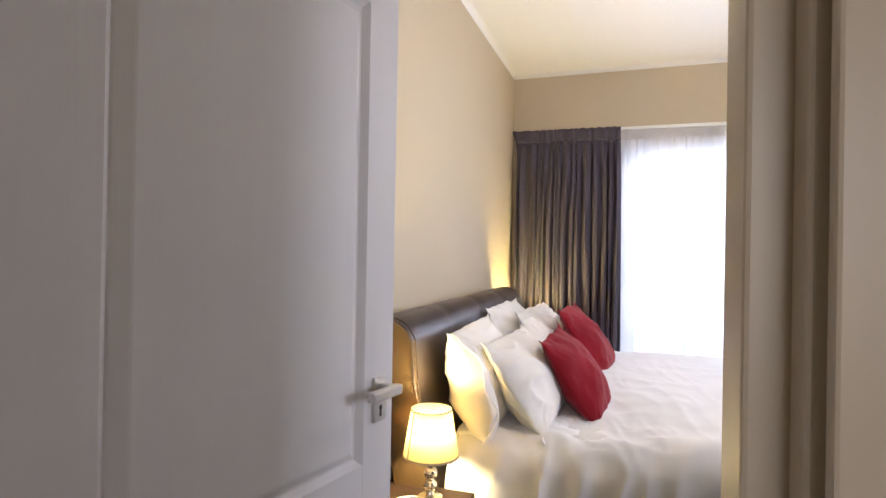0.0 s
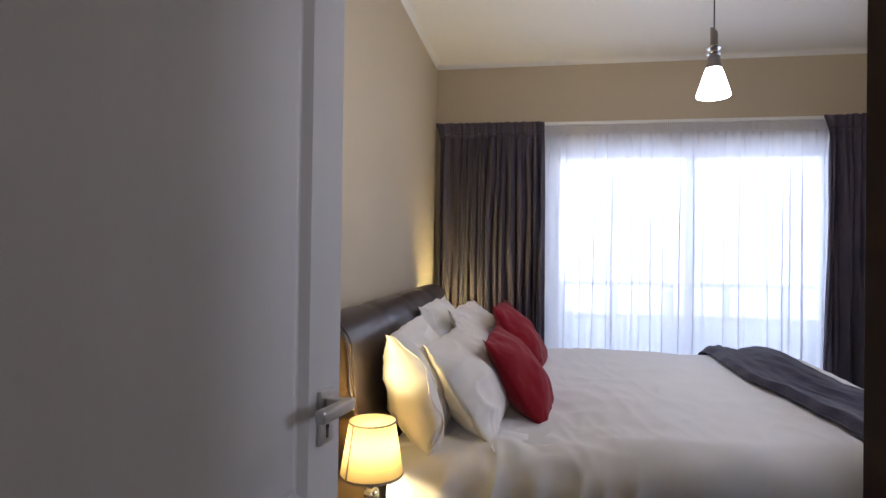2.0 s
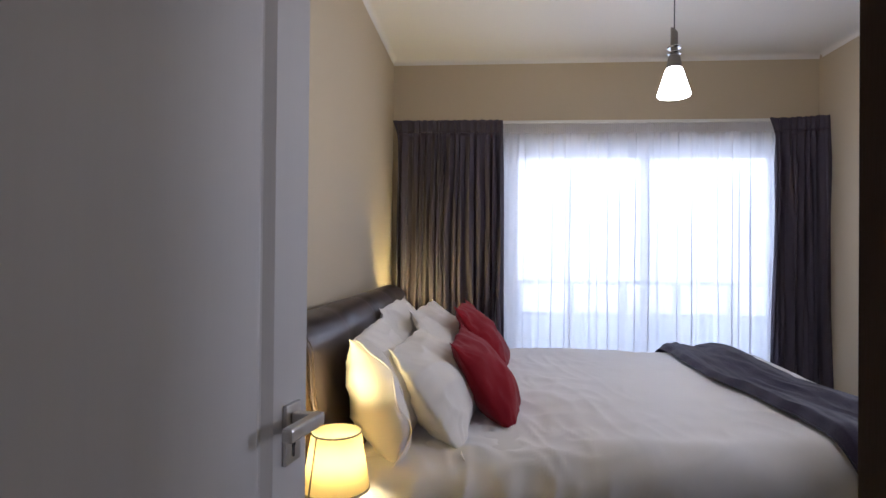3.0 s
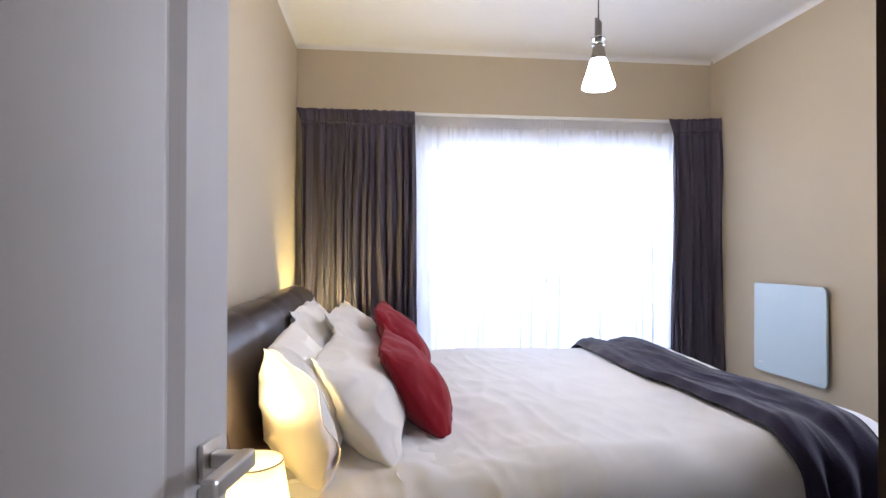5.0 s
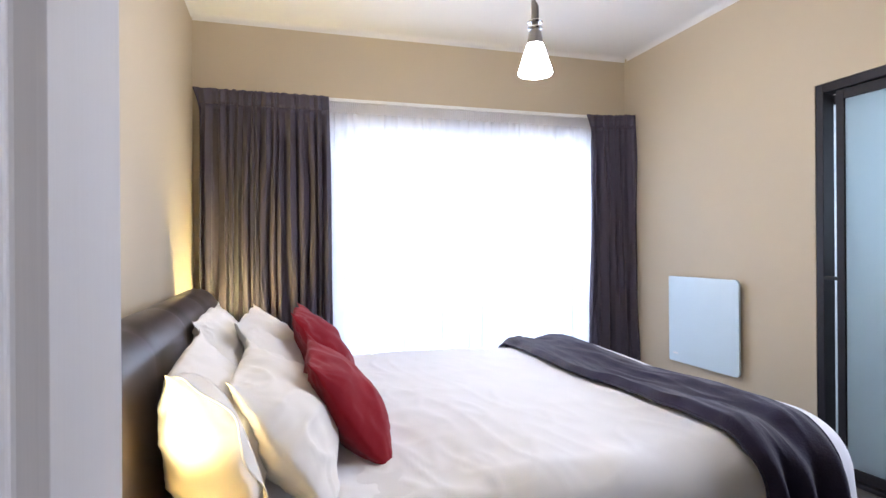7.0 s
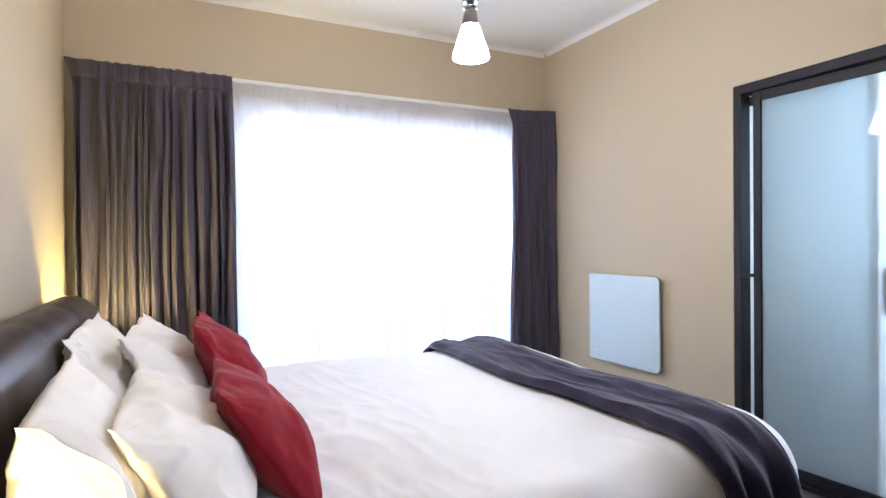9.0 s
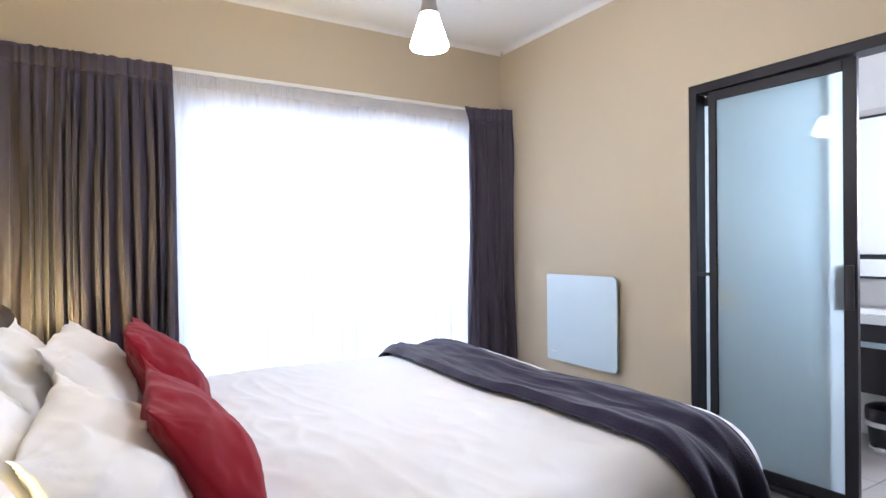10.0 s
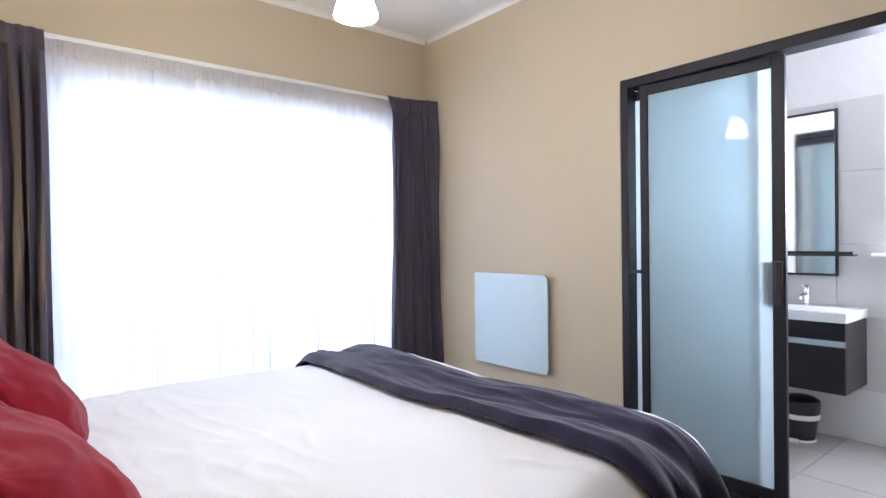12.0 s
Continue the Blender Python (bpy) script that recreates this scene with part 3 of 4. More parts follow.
def duvet_place(px, py, seed=2.0):
    x, y, drop, ux, uy = over_bed(px, py, 1.455, 2.265, 3.97, 0.15, 0.16)
    z = 0.630 + 0.014 * min(1, max(0, (px - 0.6) / 0.5)) - drop
    z -= 0.068 * ease((2.85 - py) / 0.5) * ease((0.55 - px) / 0.6)
    flat = 1 - min(1, drop / 0.12)
    head = max(0.0, 1 - max(0.0, px - 0.05) / 0.55)
    z += flat * 0.024 * noise.noise(Vector((px * 1.5, py * 1.5, seed)))
    z += flat * (0.0015 + 0.005 * head) * noise.noise(Vector((px * 5 + 3 * py, py * 9, seed)))
    ridge = 1 - abs(noise.noise(Vector((px * 2.2 + py * 3.1, py * 2.4 - px * 3.6, seed + 4))))
    z += flat * 0.0035 * ridge ** 6
    ridge = 1 - abs(noise.noise(Vector((px * 11 + py * 2, py * 4 + px * 2, seed + 8))))
    z += flat * (0.0012 + 0.006 * head) * ridge ** 5
    ridge = 1 - abs(noise.noise(Vector((px * 4 - py * 5, py * 7 + px * 3, seed + 12))))
    lump = math.exp(-((px + 0.02) / 0.26) ** 2 - ((py - 2.22) / 0.16) ** 2)
    z += lump * (0.020 * ridge ** 2 - 0.009)
    side = max(0.0, 1 - abs(py - 2.22) / 0.22)
    z += side * 0.010 * noise.noise(Vector((px * 7, py * 5, seed + 15)))
    hang = min(1, drop / 0.28)
    run = px * abs(uy) + py * abs(ux)
    near = 1.0 if uy < 0 else 0.6
    bunch = 0.06 + 1.3 * max(0.0, 1 - abs(px + 0.1) / 0.6)
    crest = (1 - abs(noise.noise(Vector((run * 6.5 + drop * 1.2, drop * 1.1, seed + 3))))) ** 4
    fold = 0.024 * near * bunch * hang * (2.2 * crest - 0.9 + 0.8 * noise.noise(Vector((run * 13, drop * 4, seed))))
    fold += 0.009 * min(1, drop / 0.1) * noise.noise(Vector((run * 5, drop * 6, seed + 9)))
    out = fold + 0.025 * hang
    return x + ux * out, y + uy * out, z


def duvet():
    ob = thing("duvet", pose(0, 0, 0), "puffy white duvet, creased, hanging over the bed's sides", "duvet")
    xa, xe, y0, y1 = -0.53, 1.425 + 0.46, 2.22 - 0.50, 4.01 + 0.42

    def place(u, v):
        px, py = xa + u * (xe - xa), y0 + v * (y1 - y0)
        x, y, z = duvet_place(px, py)
        if u < 0.06:
            z -= 0.03 * (1 - u / 0.06) ** 2
        return (x, y, max(z, 0.03))
    c = part("cover", sheet(220, 230, place), LINEN, ob, smooth=True)
    thicken(c, 0.018)
    rim = [place(0.0, k / 60) for k in range(61)]
    part("piped_edge", tube([(x - 0.002, y, z) for x, y, z in rim], 0.010, 8), LINEN, ob, "rolled seam at the duvet's head end", smooth=True)
    return ob


duvet()


def throw():
    ob = thing("throw_blanket", pose(0, 0, 0), "charcoal fleece throw laid across the bed's foot", "blanket")
    y0, y1 = 2.22 - 0.47, 4.01 + 0.22

    def place(u, v):
        py = y0 + v * (y1 - y0)
        q = (py - 2.2) / 1.8
        xin = 1.0 + 0.030 * math.sin(q * 7.0 + 0.6) + 0.005 * math.sin(q * 23) + 0.003 * math.sin(q * 57)
        near = max(0.0, 1 - max(0.0, q) / 0.30)
        xin += 0.065 * min(1.0, max(0.0, (0.02 - q) * 6))
        wide = 0.42 + 0.02 * math.sin(q * 4.0) - 0.09 * near
        px = xin + u * wide
        x, y, drop, ux, uy = over_bed(px, py, 1.455, 2.245, 3.99, 0.16, 0.16)
        low = duvet_place(px, py)[2]
        edge = min(1, u / 0.06) * min(1, (1 - u) / 0.05)
        flat = 1 - min(1, drop / 0.15)
        ridge = 0.016 * math.sin(u * 10.0 + 1.3 * math.sin(q * 3.3)) + 0.012 * math.sin(u * 5.0 + q * 5 + 1) + 0.014 * noise.noise(Vector((u * 5, py * 2, 7))) + 0.009 * noise.noise(Vector((u * 11, py * 5, 3))) + 0.006 * (1 - abs(noise.noise(Vector((u * 9, py * 2.5, 11))))) ** 4
        z = 0.664 - drop + flat * (0.024 * noise.noise(Vector((px * 1.5, py * 1.5, 2.0))) + edge * (0.010 + 0.75 * (ridge + 0.01)))
        z = max(z, low + 0.014) if drop < 0.02 else z
        hang = min(1, drop / 0.25)
        out = 0.034 * hang * math.sin(u * 17 + 1.8 * noise.noise(Vector((u * 3, drop * 2, 2)))) + 0.036 * hang
        return (x + ux * out, y + uy * out, max(z, 0.03))
    c = part("cloth", sheet(70, 170, place), FLEECE, ob, smooth=True)
    thicken(c, 0.010)
    for u in (0.0, 1.0):
        part("hem", tube([place(u, k / 90) for k in range(91)], 0.004, 8), FLEECE, ob, "folded fleece hem", smooth=True)
    return ob


throw()


def cushion(name, w, h, t, m, material, label, category, seed, group, sag=0.0, wrinkle=1.0, ears=0.06, open_end=0):
    """A stuffed pillow: w across, h high, t thick, with pulled-out corners and creases. Local z is up its height,
    y its thickness. open_end: the side (-1 or 1 along x) at which the pillowcase is open, with a loose hem."""
    ob = thing(name, m, label, category, group)
    n = 72

    def outline(a, b):
        """Where the seam's square runs: sides drawn in between the corners, a little uneven."""
        x = a * (w / 2) * (1 - 0.035 * (1 - b * b) * -1.0 - 0.06 * abs(b) ** 3 + (0.05 + ears) * abs(b) ** 9)
        z = b * (h / 2) * (1 - 0.05 * abs(a) ** 3 + (0.05 + ears) * abs(a) ** 9)
        x += 0.010 * noise.noise(Vector((b * 2.2, seed, 1.0))) * a * a
        z += 0.014 * noise.noise(Vector((a * 2.6, seed, 5.0))) * b * b
        return x, z

    def side(sign):
        def place(u, v):
            # closer steps towards the seam
            a, b = math.sin((2 * u - 1) * math.pi / 2) * 0.6 + (2 * u - 1) * 0.4, math.sin((2 * v - 1) * math.pi / 2) * 0.6 + (2 * v - 1) * 0.4
            x, z = outline(a, b)
            blunt = open_end != 0 and a * open_end > 0
            fa = max(0.0, 1 - abs(a) ** (5.0 if blunt else 2.2)) ** (0.5 if blunt else 0.72)
            full = fa * max(0.0, 1 - abs(b) ** 2.2) ** 0.72
            edge = max(abs(a), abs(b))
            soft = min(1.0, (1 - edge) * 7)
            y = sign * (t / 2) * full * (1 - sag * b * 0.5)
            # dents of the filling
            y += sign * 0.016 * noise.noise(Vector((x * 6, z * 6, seed + sign))) * soft
            y += sign * 0.006 * noise.noise(Vector((x * 15 + 4, z * 13, seed * 3 + sign))) * soft
            # creases that run out of the four corners and in from the seam
            pull = 0.0
            for ca in (-1, 1):
                for cb in (-1, 1):
                    dx, dz = (a - ca) * w, (b - cb) * h
                    r = math.hypot(dx, dz)
                    g = noise.noise(Vector((math.atan2(dz * cb, dx * ca) * 3.4, seed + ca * 2 + cb * 5, sign)))
                    pull += (1 - abs(g)) ** 5 * math.exp(-((r / 0.26) ** 2))
            y += sign * 0.012 * wrinkle * (pull - 0.4) * soft
            run = noise.noise(Vector((x * 26 if abs(b) > abs(a) else z * 26, edge * 2.0, seed * 7 + sign)))
            y += sign * 0.007 * wrinkle * run * max(0.0, edge - 0.55) / 0.45 * soft
            fold = 1 - abs(noise.noise(Vector((x * 5 + z * 4, z * 7 - x * 3, seed * 2 + sign))))
            y += sign * 0.010 * wrinkle * (fold ** 7 - 0.25) * soft
            # the whole seam wanders
            y += 0.012 * noise.noise(Vector((a * 2.0, b * 2.0, seed + 30))) + 0.007 * noise.noise(Vector((a * 7, b * 7, seed + 40))) * edge ** 4
            return (x, y, z + h / 2)
        return place
    bm = sheet(n, n, side(1))
    other = sheet(n, n, side(-1))
    me = bpy.data.meshes.new("half")
    other.to_mesh(me)
    other.free()
    bm.from_mesh(me)
    bpy.data.meshes.remove(me)
    bmesh.ops.remove_doubles(bm, verts=bm.verts, dist=0.0006)
    body = part("cover", bm, material, ob, smooth=True)
    body.data.set_sharp_from_angle(angle=radians(100))
    if open_end:
        def hem(u, v):
            """The case's loose front edge, standing out past the filling and curling at its upper corner."""
            b = 0.97 - 1.93 * u
            x, z = outline(open_end * 0.93, b)
            front = -0.40 * t * max(0.0, 1 - abs(b) ** 3) ** 0.6 - 0.008
            x += open_end * v * (0.050 + 0.012 * noise.noise(Vector((u * 5, seed, 2.0))))
            return (x, front + v * (0.010 - 0.030 * noise.noise(Vector((u * 4.5, seed, 9.0)))), z + h / 2 + 0.010 * v * max(0.0, b) ** 6)
        f = part("hem", sheet(48, 6, hem), material, ob, "loose hem of the pillowcase", smooth=True)
        thicken(f, 0.003, 0.0)
    return ob


def standing(x, y, z, lean, turn=0.0, roll=0.0):
    """A pillow's pose: facing the foot of the bed, leaning back by lean degrees."""
    return pose(x, y, z) @ pose(0, 0, 0, 0, 0, 90 + turn) @ pose(0, 0, 0, -lean, 0, 0) @ pose(0, 0, 0, 0, roll, 0)


PIL = "white pillows on the bed"
cushion("pillow", 0.76, 0.44, 0.24, standing(-0.425, 2.555, 0.535, 20, 2), COTTON, "plump white pillow leaning on the leather headboard", "pillow", 1, PIL, 0.35, open_end=-1)
cushion("pillow", 0.76, 0.43, 0.22, standing(-0.470, 3.440, 0.565, 21, -1), COTTON, "plump white pillow leaning on the leather headboard", "pillow", 4, PIL, 0.35)
soft = cushion("pillow", 0.84, 0.43, 0.29, standing(-0.185, 2.655, 0.538, 35, 1, 2), COTTON, "creased white pillow propped against another pillow", "pillow", 7, PIL, 0.35, 1.2, 0.09)
part("care_tag", boxes((-0.47, -0.40, -0.012, -0.010, -0.016, 0.016)), COTTON, soft, "small sewn-in cloth tag")
cushion("pillow", 0.76, 0.42, 0.24, standing(-0.235, 3.540, 0.590, 34, -3), COTTON, "creased white pillow propped against another pillow", "pillow", 11, PIL, 0.35, 1.3, 0.07)
CUS = "red cushions on the bed"
cushion("cushion", 0.46, 0.445, 0.20, standing(0.025, 2.690, 0.538, 34, -4, -3), RED, "red square cushion propped against the white pillows", "cushion", 15, CUS, 0.2, 0.5, 0.09)
cushion("cushion", 0.47, 0.46, 0.19, standing(0.010, 3.500, 0.572, 34, -4, 0), RED, "red square cushion propped against the white pillows", "cushion", 19, CUS, 0.2, 0.5, 0.09)


# ---- bedside ----
def nightstand(x, y, label):
    ob = thing("nightstand", pose(x, y, 0), label, "nightstand", "nightstands beside the bed")
    part("top", boxes((-0.22, 0.22, -0.21, 0.21, 0.355, 0.385), bevel=0.004), DARKWOOD, ob)
    part("body", boxes((-0.21, 0.20, -0.20, 0.20, 0.05, 0.3545), bevel=0.002), DARKWOOD, ob)
    for z in (0.07, 0.215):
        dr = part("drawer", boxes((0.2005, 0.218, -0.19, 0.19, z, z + 0.13), bevel=0.003), DARKWOOD, ob)
        part("knob", lathe([(0.004, 0), (0.006, 0.008), (0.011, 0.014), (0.008, 0.022)], 14, (0, 0, 0)), STEEL, dr, "small steel knob", smooth=True, at=pose(0.218, 0, z + 0.065, 0, 90, 0))
    for sx in (-0.18, 0.18):
        for sy in (-0.17, 0.17):
            part("foot", boxes((sx - 0.02, sx + 0.02, sy - 0.02, sy + 0.02, 0, 0.0495)), DARKWOOD, ob)
    return ob


nightstand(-0.63, 1.85, "dark wooden bedside cabinet next to the bed")
nightstand(-0.64, 4.50, "dark wooden bedside cabinet next to the bed")


def table_lamp(x, y):
    ob = thing("table_lamp", pose(x, y, 0.386), "lit bedside lamp, cream shade on stacked silver balls", "table lamp", "bedside lamps")
    part("foot", lathe([(0.045, 0), (0.045, 0.008), (0.016, 0.018), (0.012, 0.03)], 28), MERCURY, ob, smooth=True)
    for z, r in ((0.048, 0.024), (0.093, 0.025), (0.137, 0.022)):
        part("ball", lathe([(max(0.004, r * math.sin(math.pi * k / 12)), z - r * math.cos(math.pi * k / 12)) for k in range(13)], 24), MERCURY, ob, "silvered ball", smooth=True)
    part("stem", lathe([(0.006, 0.15), (0.006, 0.22)], 12), MERCURY, ob)
    bm = lathe([(0.100, 0.155), (0.073, 0.325)], 48, cap=False)
    sh = thicken(part("shade", bm, SHADE, ob, "glowing cream fabric shade", smooth=True), 0.0015, 0.0)
    part("lower_hem", lathe([(0.1005, 0.154), (0.102, 0.155), (0.1012, 0.162), (0.0998, 0.162)], 48, cap=False), SHADETRIM, sh, "grey-brown hem")
    part("upper_hem", lathe([(0.0738, 0.321), (0.0750, 0.321), (0.0744, 0.326), (0.0732, 0.326)], 48, cap=False), SHADETRIM, sh, "grey-brown hem")
    a = radians(-125)
    part("seam", tube([(0.1015 * math.cos(a), 0.1015 * math.sin(a), 0.156), (0.0745 * math.cos(a), 0.0745 * math.sin(a), 0.324)], 0.0026, 6), SHADETRIM, sh)
    part("bulb", lathe([(0.010, 0.200), (0.018, 0.222), (0.022, 0.246), (0.017, 0.266), (0.005, 0.276)], 18), BULB, ob, "glowing bulb", smooth=True).visible_shadow = False
    return ob


table_lamp(-0.55, 1.955)
table_lamp(-0.60, 4.50)
cable = thing("lamp_cable", pose(-0.55, 1.90, 0.39), "thin white lamp cable lying on the bedside cabinet", "cable")
part("flex", tube([(0.16 * math.cos(q / 9 * 4.2 + 2.4) * 0.7, -0.02 + 0.07 * math.sin(q / 9 * 4.2 + 2.4), 0.0) for q in range(19)], 0.003, 8), WHITE, cable, smooth=True)


# ---- pendant ----
def pendant():
    ob = thing("pendant_lamp", pose(0.797, 3.083, 0), "lit pendant with a white glass cone and grey metal fitting", "pendant lamp")
    part("ceiling_cup", lathe([(0.05, ZC - 0.022), (0.05, ZC - 0.006), (0.045, ZC - 0.001)], 28), STEEL, ob, smooth=True)
    part("flex", tube([(0, 0, 2.32), (0, 0, ZC - 0.02)], 0.003, 8), BLACKPLASTIC, ob)
    bm = lathe([(0.017, 2.266), (0.017, 2.340)], 24)
    for v in bm.verts:
        if v.co.z > 2.33:
            v.co.z += v.co.x * -0.9
    part("tube", bm, PEWTER, ob, "slant-cut steel tube", smooth=True)
    for z in (2.228, 2.256):
        part("ring", lathe([(0.012, z - 0.005), (0.031, z - 0.005), (0.034, z), (0.031, z + 0.005), (0.012, z + 0.005)], 28), CHROME, ob, "clear acrylic ring", smooth=True)
    part("neck", lathe([(0.017, 2.212), (0.017, 2.268)], 20), PEWTER, ob)
    part("socket", lathe([(0.035, 2.156), (0.036, 2.162), (0.031, 2.190), (0.027, 2.215), (0.017, 2.220)], 28), PEWTER, ob, smooth=True)
    sh = part("shade", lathe([(0.072, 2.020), (0.0755, 2.026), (0.074, 2.034), (0.048, 2.115), (0.037, 2.150), (0.032, 2.158)], 40, cap=False), OPAL, ob, "glowing white glass cone", smooth=True)
    thicken(sh, 0.003, 0.0)
    sh.visible_shadow = False
    part("bulb", lathe([(0.012, 2.10), (0.03, 2.06), (0.028, 2.03), (0.008, 2.012)], 18), BULB, ob, "glowing bulb", smooth=True).visible_shadow = False
    return ob


pendant()


# ---- heater on the east wall ----
def heater():
    ob = thing("panel_heater", pose(2.5, 3.640, 0.405), "pale blue-white glass panel heater hung on the beige wall", "heater")
    part("panel", rounded_plate(0.660, 0.620, 0.014, (0.035, 0.012, 0.012, 0.035)), HEATER, ob, at=pose(-0.042, 0, 0))
    part("back_box", boxes((-0.0275, -0.001, 0.06, 0.60, 0.05, 0.57), bevel=0.003), WHITE, ob)
    mark = part("marking", boxes((-0.0432, -0.0421, 0.565, 0.615, 0.055, 0.066)), STEEL, ob, "small grey printed mark")
    return ob


heater()


# ---- sliding door to the bathroom ----
def sliding_door():
    fr = thing("door_2", pose(0, 0, 0), "dark bronze aluminium frame of the bathroom doorway", "door frame", kind="structure")
    part("post", boxes((2.502, 2.581, SY1 - 0.045, SY1 - 0.001, 0, SZ), bevel=0.003), BRONZE, fr)
    part("post", boxes((2.502, 2.618, SY0 + 0.001, SY0 + 0.045, 0, SZ), bevel=0.003), BRONZE, fr)
    part("header", boxes((2.502, 2.618, SY0 + 0.045, SY1 - 0.045, SZ - 0.05, SZ - 0.001), bevel=0.003), BRONZE, fr)
    part("track", boxes((2.51, 2.61, SY0 + 0.045, SY1 - 0.045, 0.0, 0.022), bevel=0.003), BRONZE, fr)

    def leaf(name, y0, y1, x, label, stile0, stile1, glass):
        ob = thing(name, pose(0, 0, 0), label, "sliding door")
        a, b = 0.035, SZ - 0.055
        part("stile", boxes((x, x + 0.03, y0, y0 + stile0, a, b), bevel=0.003), BRONZE, ob)
        part("stile", boxes((x, x + 0.03, y1 - stile1, y1, a, b), bevel=0.003), BRONZE, ob)
        part("rail", boxes((x, x + 0.03, y0 + stile0, y1 - stile1, a, a + 0.05), bevel=0.003), BRONZE, ob)
        part("rail", boxes((x, x + 0.03, y0 + stile0, y1 - stile1, b - 0.05, b), bevel=0.003), BRONZE, ob)
        part("glass", boxes((x + 0.012, x + 0.018, y0 + stile0 + 0.001, y1 - stile1 - 0.001, a + 0.051, b - 0.051)), glass, ob, "frosted pale blue glass")
        return ob
    front = leaf("sliding_door", 2.342, 3.035, 2.520, "frosted glass sliding door in a dark frame, half open", 0.055, 0.042, FROST)
    h = part("handle", boxes((2.506, 2.5195, 2.352, 2.384, 0.93, 1.13), bevel=0.005), BLACKPLASTIC, front, "black recessed pull")
    part("rear_pull", boxes((2.5503, 2.560, 2.352, 2.432, 0.93, 1.13), bevel=0.003), BLACKPLASTIC, front, "dark pull plate on the bathroom side")
    part("catch", boxes((2.508, 2.5195, 3.030, 3.095, 1.055, 1.075), bevel=0.002), BLACK, front)
    front.matrix_world = pose(2.546, 2.342, 0, 0, 0, 2.95) @ pose(-2.520, -2.342, 0)
    leaf("fixed_panel", 2.444, SY1 - 0.002, 2.583, "fixed frosted glass panel behind the sliding door", 0.03, 0.008, SATIN)


sliding_door()


# ---- bathroom ----
def bathroom_window():
    ob = thing("window_2", pose(0, 0, 0), "small white-framed bathroom window", "window", kind="structure")
    part("window_frame", boxes((BX + 0.03, BX + 0.07, BWY0, BWY0 + 0.04, BWZ0, BWZ1), (BX + 0.03, BX + 0.07, BWY1 - 0.04, BWY1, BWZ0, BWZ1), (BX + 0.03, BX + 0.07, BWY0 + 0.04, BWY1 - 0.04, BWZ0, BWZ0 + 0.04), (BX + 0.03, BX + 0.07, BWY0 + 0.04, BWY1 - 0.04, BWZ1 - 0.04, BWZ1)), ALU, ob)


bathroom_window()


def vanity():
    ob = thing("vanity_unit", pose(3.44, 2.36, 0.36), "dark espresso wall-hung vanity under the bathroom mirror", "vanity")
    w = 0.62
    part("body", boxes((0.018, 0.398, 0, w, 0, 0.40), bevel=0.002), ESPRESSO, ob)
    dr = part("drawer_front", boxes((0, 0.0175, 0.001, w - 0.001, 0, 0.262), bevel=0.002), ESPRESSO, ob)
    part("handle", boxes((-0.006, 0.0175, 0.001, w - 0.001, 0.264, 0.298), bevel=0.002), CHROME, ob, "brushed metal pull strip")
    part("top_front", boxes((0, 0.0175, 0.001, w - 0.001, 0.300, 0.40), bevel=0.002), ESPRESSO, ob)
    bm = bmesh.new()
    o = [(-0.012, -0.006), (0.400, -0.006), (0.400, w + 0.006), (-0.012, w + 0.006)]
    i = [(0.05, 0.06), (0.33, 0.06), (0.33, w - 0.06), (0.05, w - 0.06)]
    lo = [bm.verts.new((x, y, 0.401)) for x, y in o]
    hi = [bm.verts.new((x, y, 0.455)) for x, y in o]
    inn = [bm.verts.new((x, y, 0.453)) for x, y in i]
    bot = [bm.verts.new((x + (0.03 if x < 0.1 else -0.03), y + (0.04 if y < 0.2 else -0.04), 0.412)) for x, y in i]
    bm.faces.new(list(reversed(lo)))
    for p, q in ((lo, hi), (hi, inn), (inn, bot)):
        for k in range(4):
            j = (k + 1) % 4
            bm.faces.new((p[k], p[j], q[j], q[k]))
    bm.faces.new(bot)
    part("basin", bm, CERAMIC, ob, "white ceramic basin top")
    return ob


vanity()


def tap():
    ob = thing("basin_tap", pose(3.80, 2.66, 0.815), "chrome mixer tap on the basin's back edge", "tap")
    part("column", lathe([(0.024, 0), (0.024, 0.006), (0.019, 0.010), (0.019, 0.085), (0.022, 0.09), (0.020, 0.115), (0.010, 0.122)], 22), CHROME, ob, smooth=True)
    part("spout", tube([(0, 0, 0.065), (-0.05, 0, 0.072), (-0.10, 0, 0.062), (-0.112, 0, 0.045)], 0.011, 12), CHROME, ob, smooth=True)
    part("lever", boxes((-0.075, 0.012, -0.008, 0.008, 0.122, 0.132), bevel=0.003), CHROME, ob)
    return ob


tap()


def wall_mirror():
    ob = thing("wall_mirror", pose(3.845, 2.50, 1.0), "tall mirror in a thin black frame with a black shelf", "mirror")
    w, h, f = 0.50, 1.03, 0.014
    part("frame", boxes((-0.018, 0, 0, f, 0, h), (-0.018, 0, w - f, w, 0, h), (-0.018, 0, f, w - f, 0, f), (-0.018, 0, f, w - f, h - f, h)), BLACK, ob)
    part("mirror_glass", boxes((-0.010, -0.002, f, w - f, f, h - f)), MIRROR, ob)
    sh = part("shelf", boxes((-0.11, -0.019, -0.10, w + 0.02, 0.125, 0.133)), BLACK, ob, "narrow black metal shelf")
    part("lip", boxes((-0.112, -0.108, -0.10, w + 0.02, 0.134, 0.152)), BLACK, sh)
    return ob


wall_mirror()


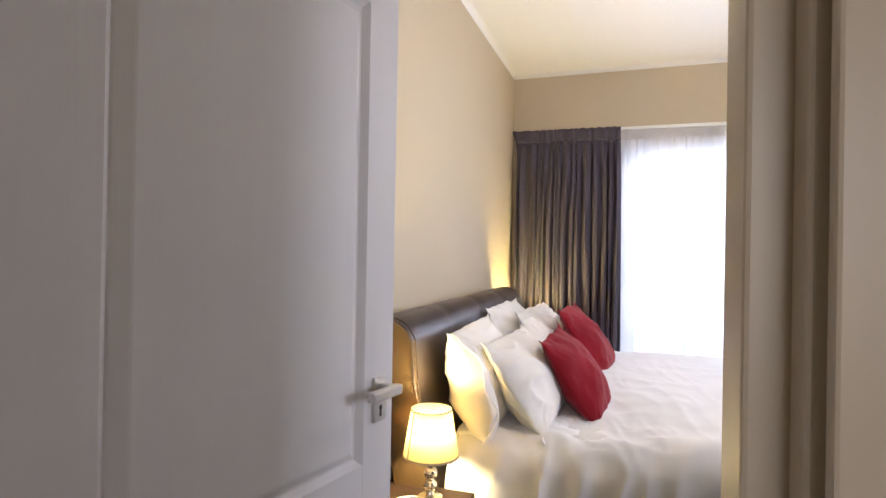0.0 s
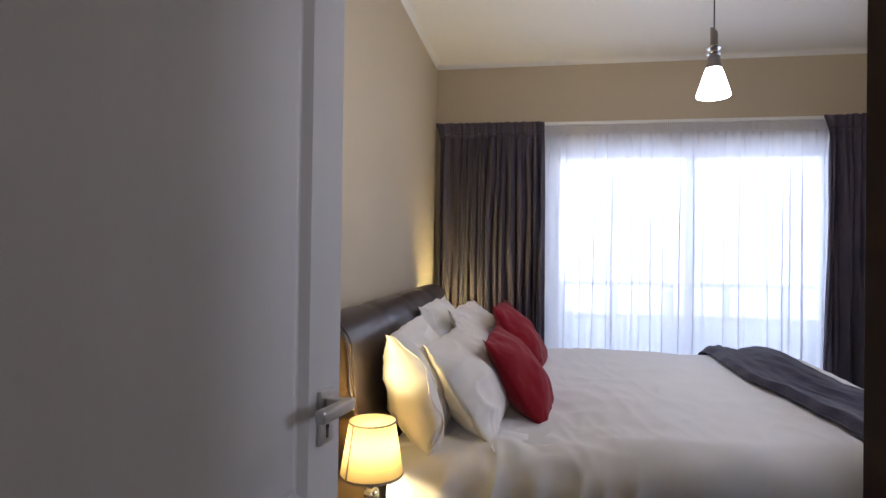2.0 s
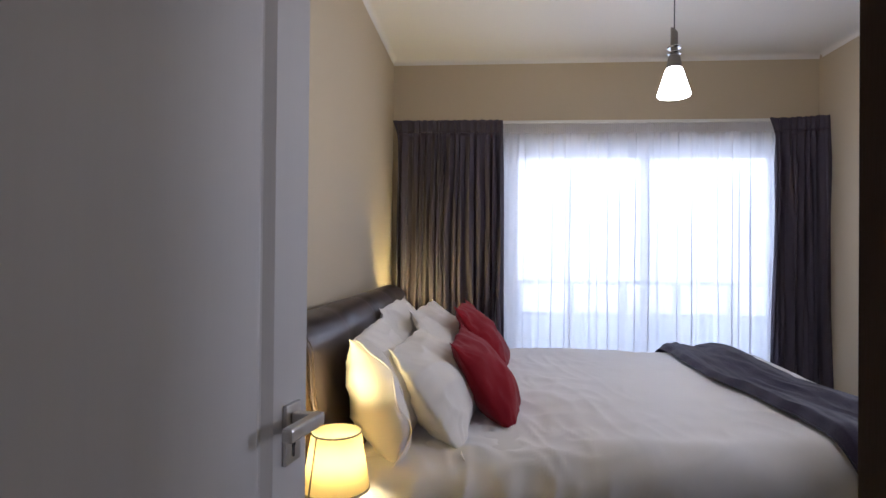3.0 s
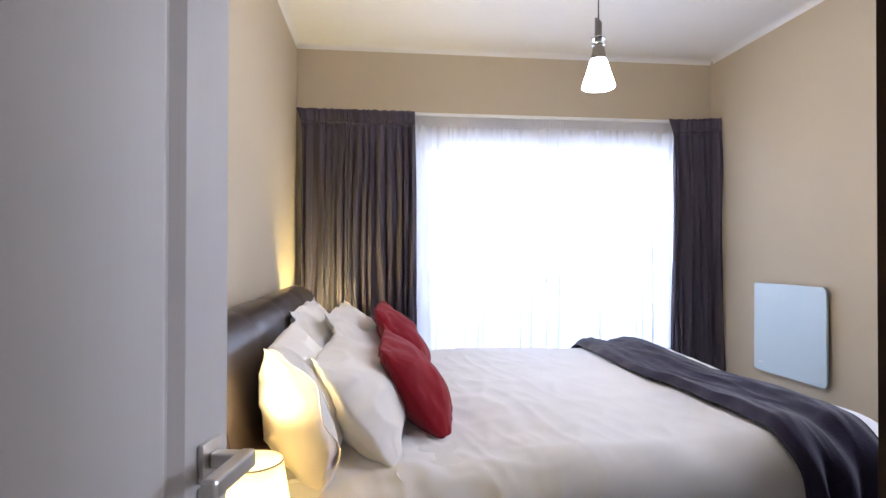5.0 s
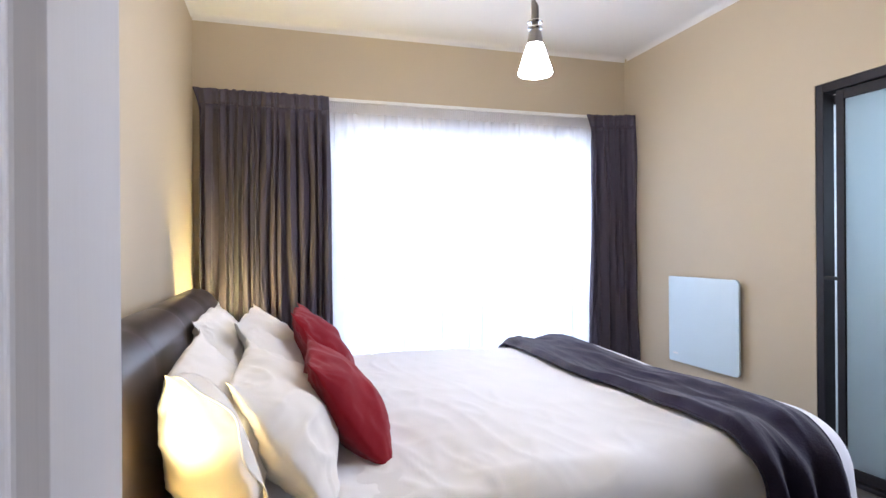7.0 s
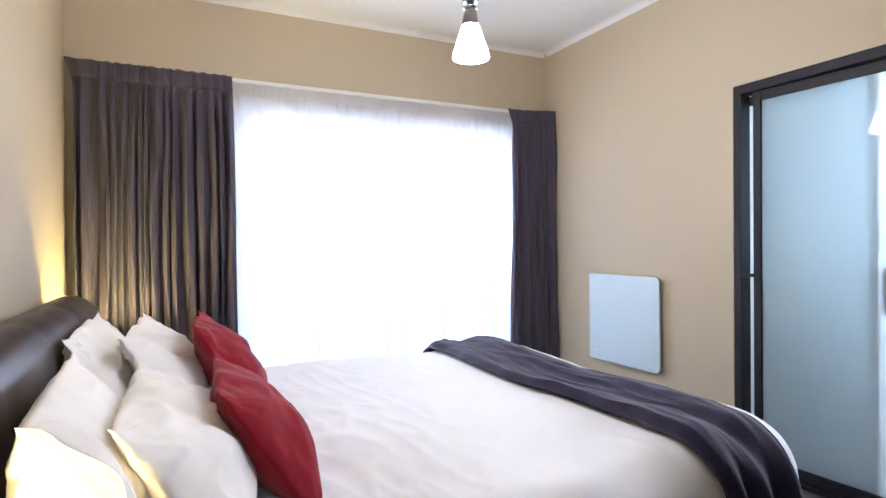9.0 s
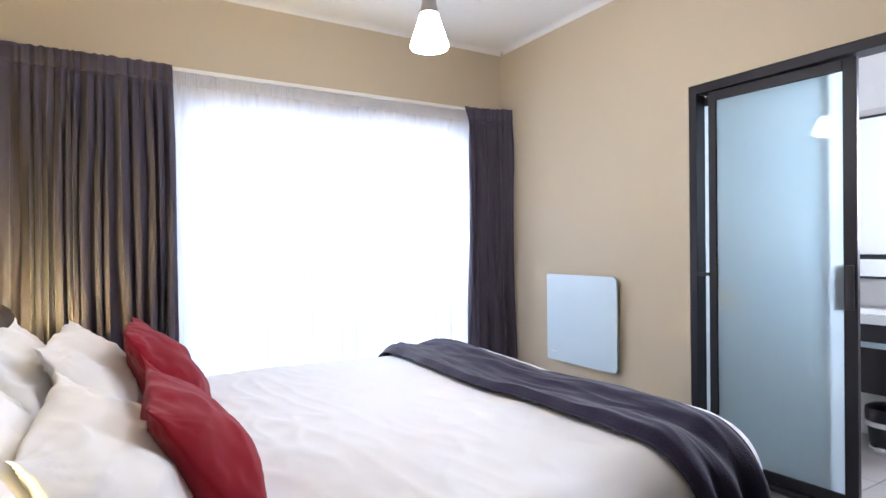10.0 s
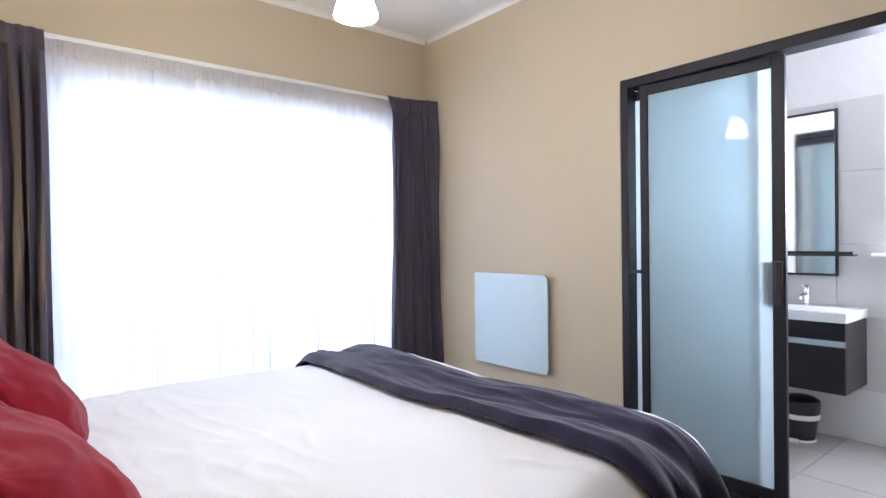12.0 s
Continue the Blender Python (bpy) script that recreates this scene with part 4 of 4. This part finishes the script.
def pedal_bin():
    ob = thing("pedal_bin", pose(3.66, 2.66, 0), "small black bathroom bin with a pale band", "bin")
    part("bucket", lathe([(0.082, 0.012), (0.098, 0.135)], 28), BLACKPLASTIC, ob, smooth=True)
    part("band", lathe([(0.099, 0.1355), (0.106, 0.137), (0.108, 0.165), (0.103, 0.167)], 28), WHITE, ob, "pale rim band", smooth=True)
    part("lid", lathe([(0.107, 0.168), (0.112, 0.22), (0.108, 0.245), (0.08, 0.262), (0.02, 0.268)], 28), BLACKPLASTIC, ob, smooth=True)
    part("foot", lathe([(0.09, 0), (0.09, 0.0115)], 28), WHITE, ob)
    part("pedal", boxes((-0.12, -0.07, -0.02, 0.02, 0.004, 0.018), bevel=0.003), WHITE, ob)
    return ob


pedal_bin()
ledge = thing("soap_ledge", pose(3.85, 2.20, 1.12), "small white shelf fixed to the tiled wall", "shelf")
part("plate", boxes((-0.09, 0, 0, 0.12, 0, 0.022), bevel=0.005), CERAMIC, ledge)


# ---- wardrobe beside the doorway ----
def wardrobe():
    ob = thing("wardrobe", pose(0, 0, 0), "dark brown wooden wardrobe beside the bedroom doorway", "wardrobe")
    x0, x1, y0, y1, h = 0.519, 2.48, 0.545, 1.294, 2.42
    part("side", boxes((x0, x0 + 0.02, y0, y1, 0, h), bevel=0.002), DARKWOOD, ob)
    part("side", boxes((x1 - 0.02, x1, y0, y1, 0, h), bevel=0.002), DARKWOOD, ob)
    part("top", boxes((x0 + 0.0205, x1 - 0.0205, y0, y1 - 0.021, h - 0.02, h)), DARKWOOD, ob)
    part("back", boxes((x0 + 0.0205, x1 - 0.0205, y0, y0 + 0.008, 0.08, h - 0.0205)), DARKWOOD, ob)
    part("plinth", boxes((x0 + 0.0205, x1 - 0.0205, y1 - 0.07, y1 - 0.05, 0, 0.08)), DARKWOOD, ob)
    n = 4
    wd = (x1 - x0 - 0.041) / n
    for k in range(n):
        a = x0 + 0.0205 + k * wd
        d = part("door", boxes((a + 0.001, a + wd - 0.001, y1 - 0.0205, y1 - 0.001, 0.082, h - 0.001), bevel=0.002), DARKWOOD, ob)
        hx = a + (wd - 0.05 if k % 2 == 0 else 0.05)
        part("handle", boxes((hx - 0.006, hx + 0.006, y1, y1 + 0.025, 1.0, 1.16), bevel=0.003), STEEL, d, "steel bar pull")
    return ob


wardrobe()


# ---- tiles, last ----
def tile_mesh(name, a, b, t, material):
    me = bpy.data.meshes.new(name)
    bm = boxes((-a / 2, a / 2, -b / 2, b / 2, -t, 0))
    top = [f for f in bm.faces if f.normal.z > 0.5][0]
    r = bmesh.ops.inset_region(bm, faces=[top], thickness=0.0025, depth=0.0)
    for v in top.verts:
        v.co.z += 0.0012
    bm.to_mesh(me)
    bm.free()
    me.materials.append(material)
    return me


P = 0.44
floor_mesh = tile_mesh("tile", P - 0.005, P - 0.005, 0.006, TILE)
holders = {"bedroom": bpy.data.objects["floor"], "bathroom": bpy.data.objects["bathroom_floor"]}
for j in range(-4, 8):
    for i in range(-9, 4):
        cx, cy = 3.06 + P * (i + 0.5), 2.47 + P * (j + 0.5)
        home = None
        if XL < cx - P / 2 and cx + P / 2 < XR and YS < cy - P / 2 and cy + P / 2 < YN:
            home = "bedroom"
        if 2.62 - 0.2 < cx and cx - P / 2 > 2.6 and cx + P / 2 < BX + 0.1 and 1.12 < cy - P / 2 and cy + P / 2 < 3.85:
            home = "bathroom"
        if home:
            t = new("tile", floor_mesh)
            t.location = (cx, cy, 0)
            t.parent = holders[home]
wall_mesh = tile_mesh("wall_tile", P - 0.004, P - 0.004, 0.008, WALLTILE)
for k in range(-1, 5):
    for j in range(-3, 3):
        cy, cz = 2.515 + P * (j + 0.5), 2.077 - P * (k + 0.5)
        if cz < 0.1 or cz > 2.077 or cy - P / 2 < 1.12:
            continue
        me, beside = wall_mesh, cy
        if cy - P / 2 < BWY1 and cy + P / 2 > BWY0 and cz + P / 2 > BWZ0:
            # cut to what is left beside the window
            left = cy + P / 2 - BWY1 - 0.006
            if left < 0.05:
                continue
            me, beside = tile_mesh("cut_wall_tile", P - 0.004, left, 0.008, WALLTILE), cy + P / 2 - 0.002 - left / 2
        t = new("wall_tile", me)
        t.matrix_world = pose(BX - 0.0082, beside, cz, 0, -90, 0)
        t.parent = wall_bath
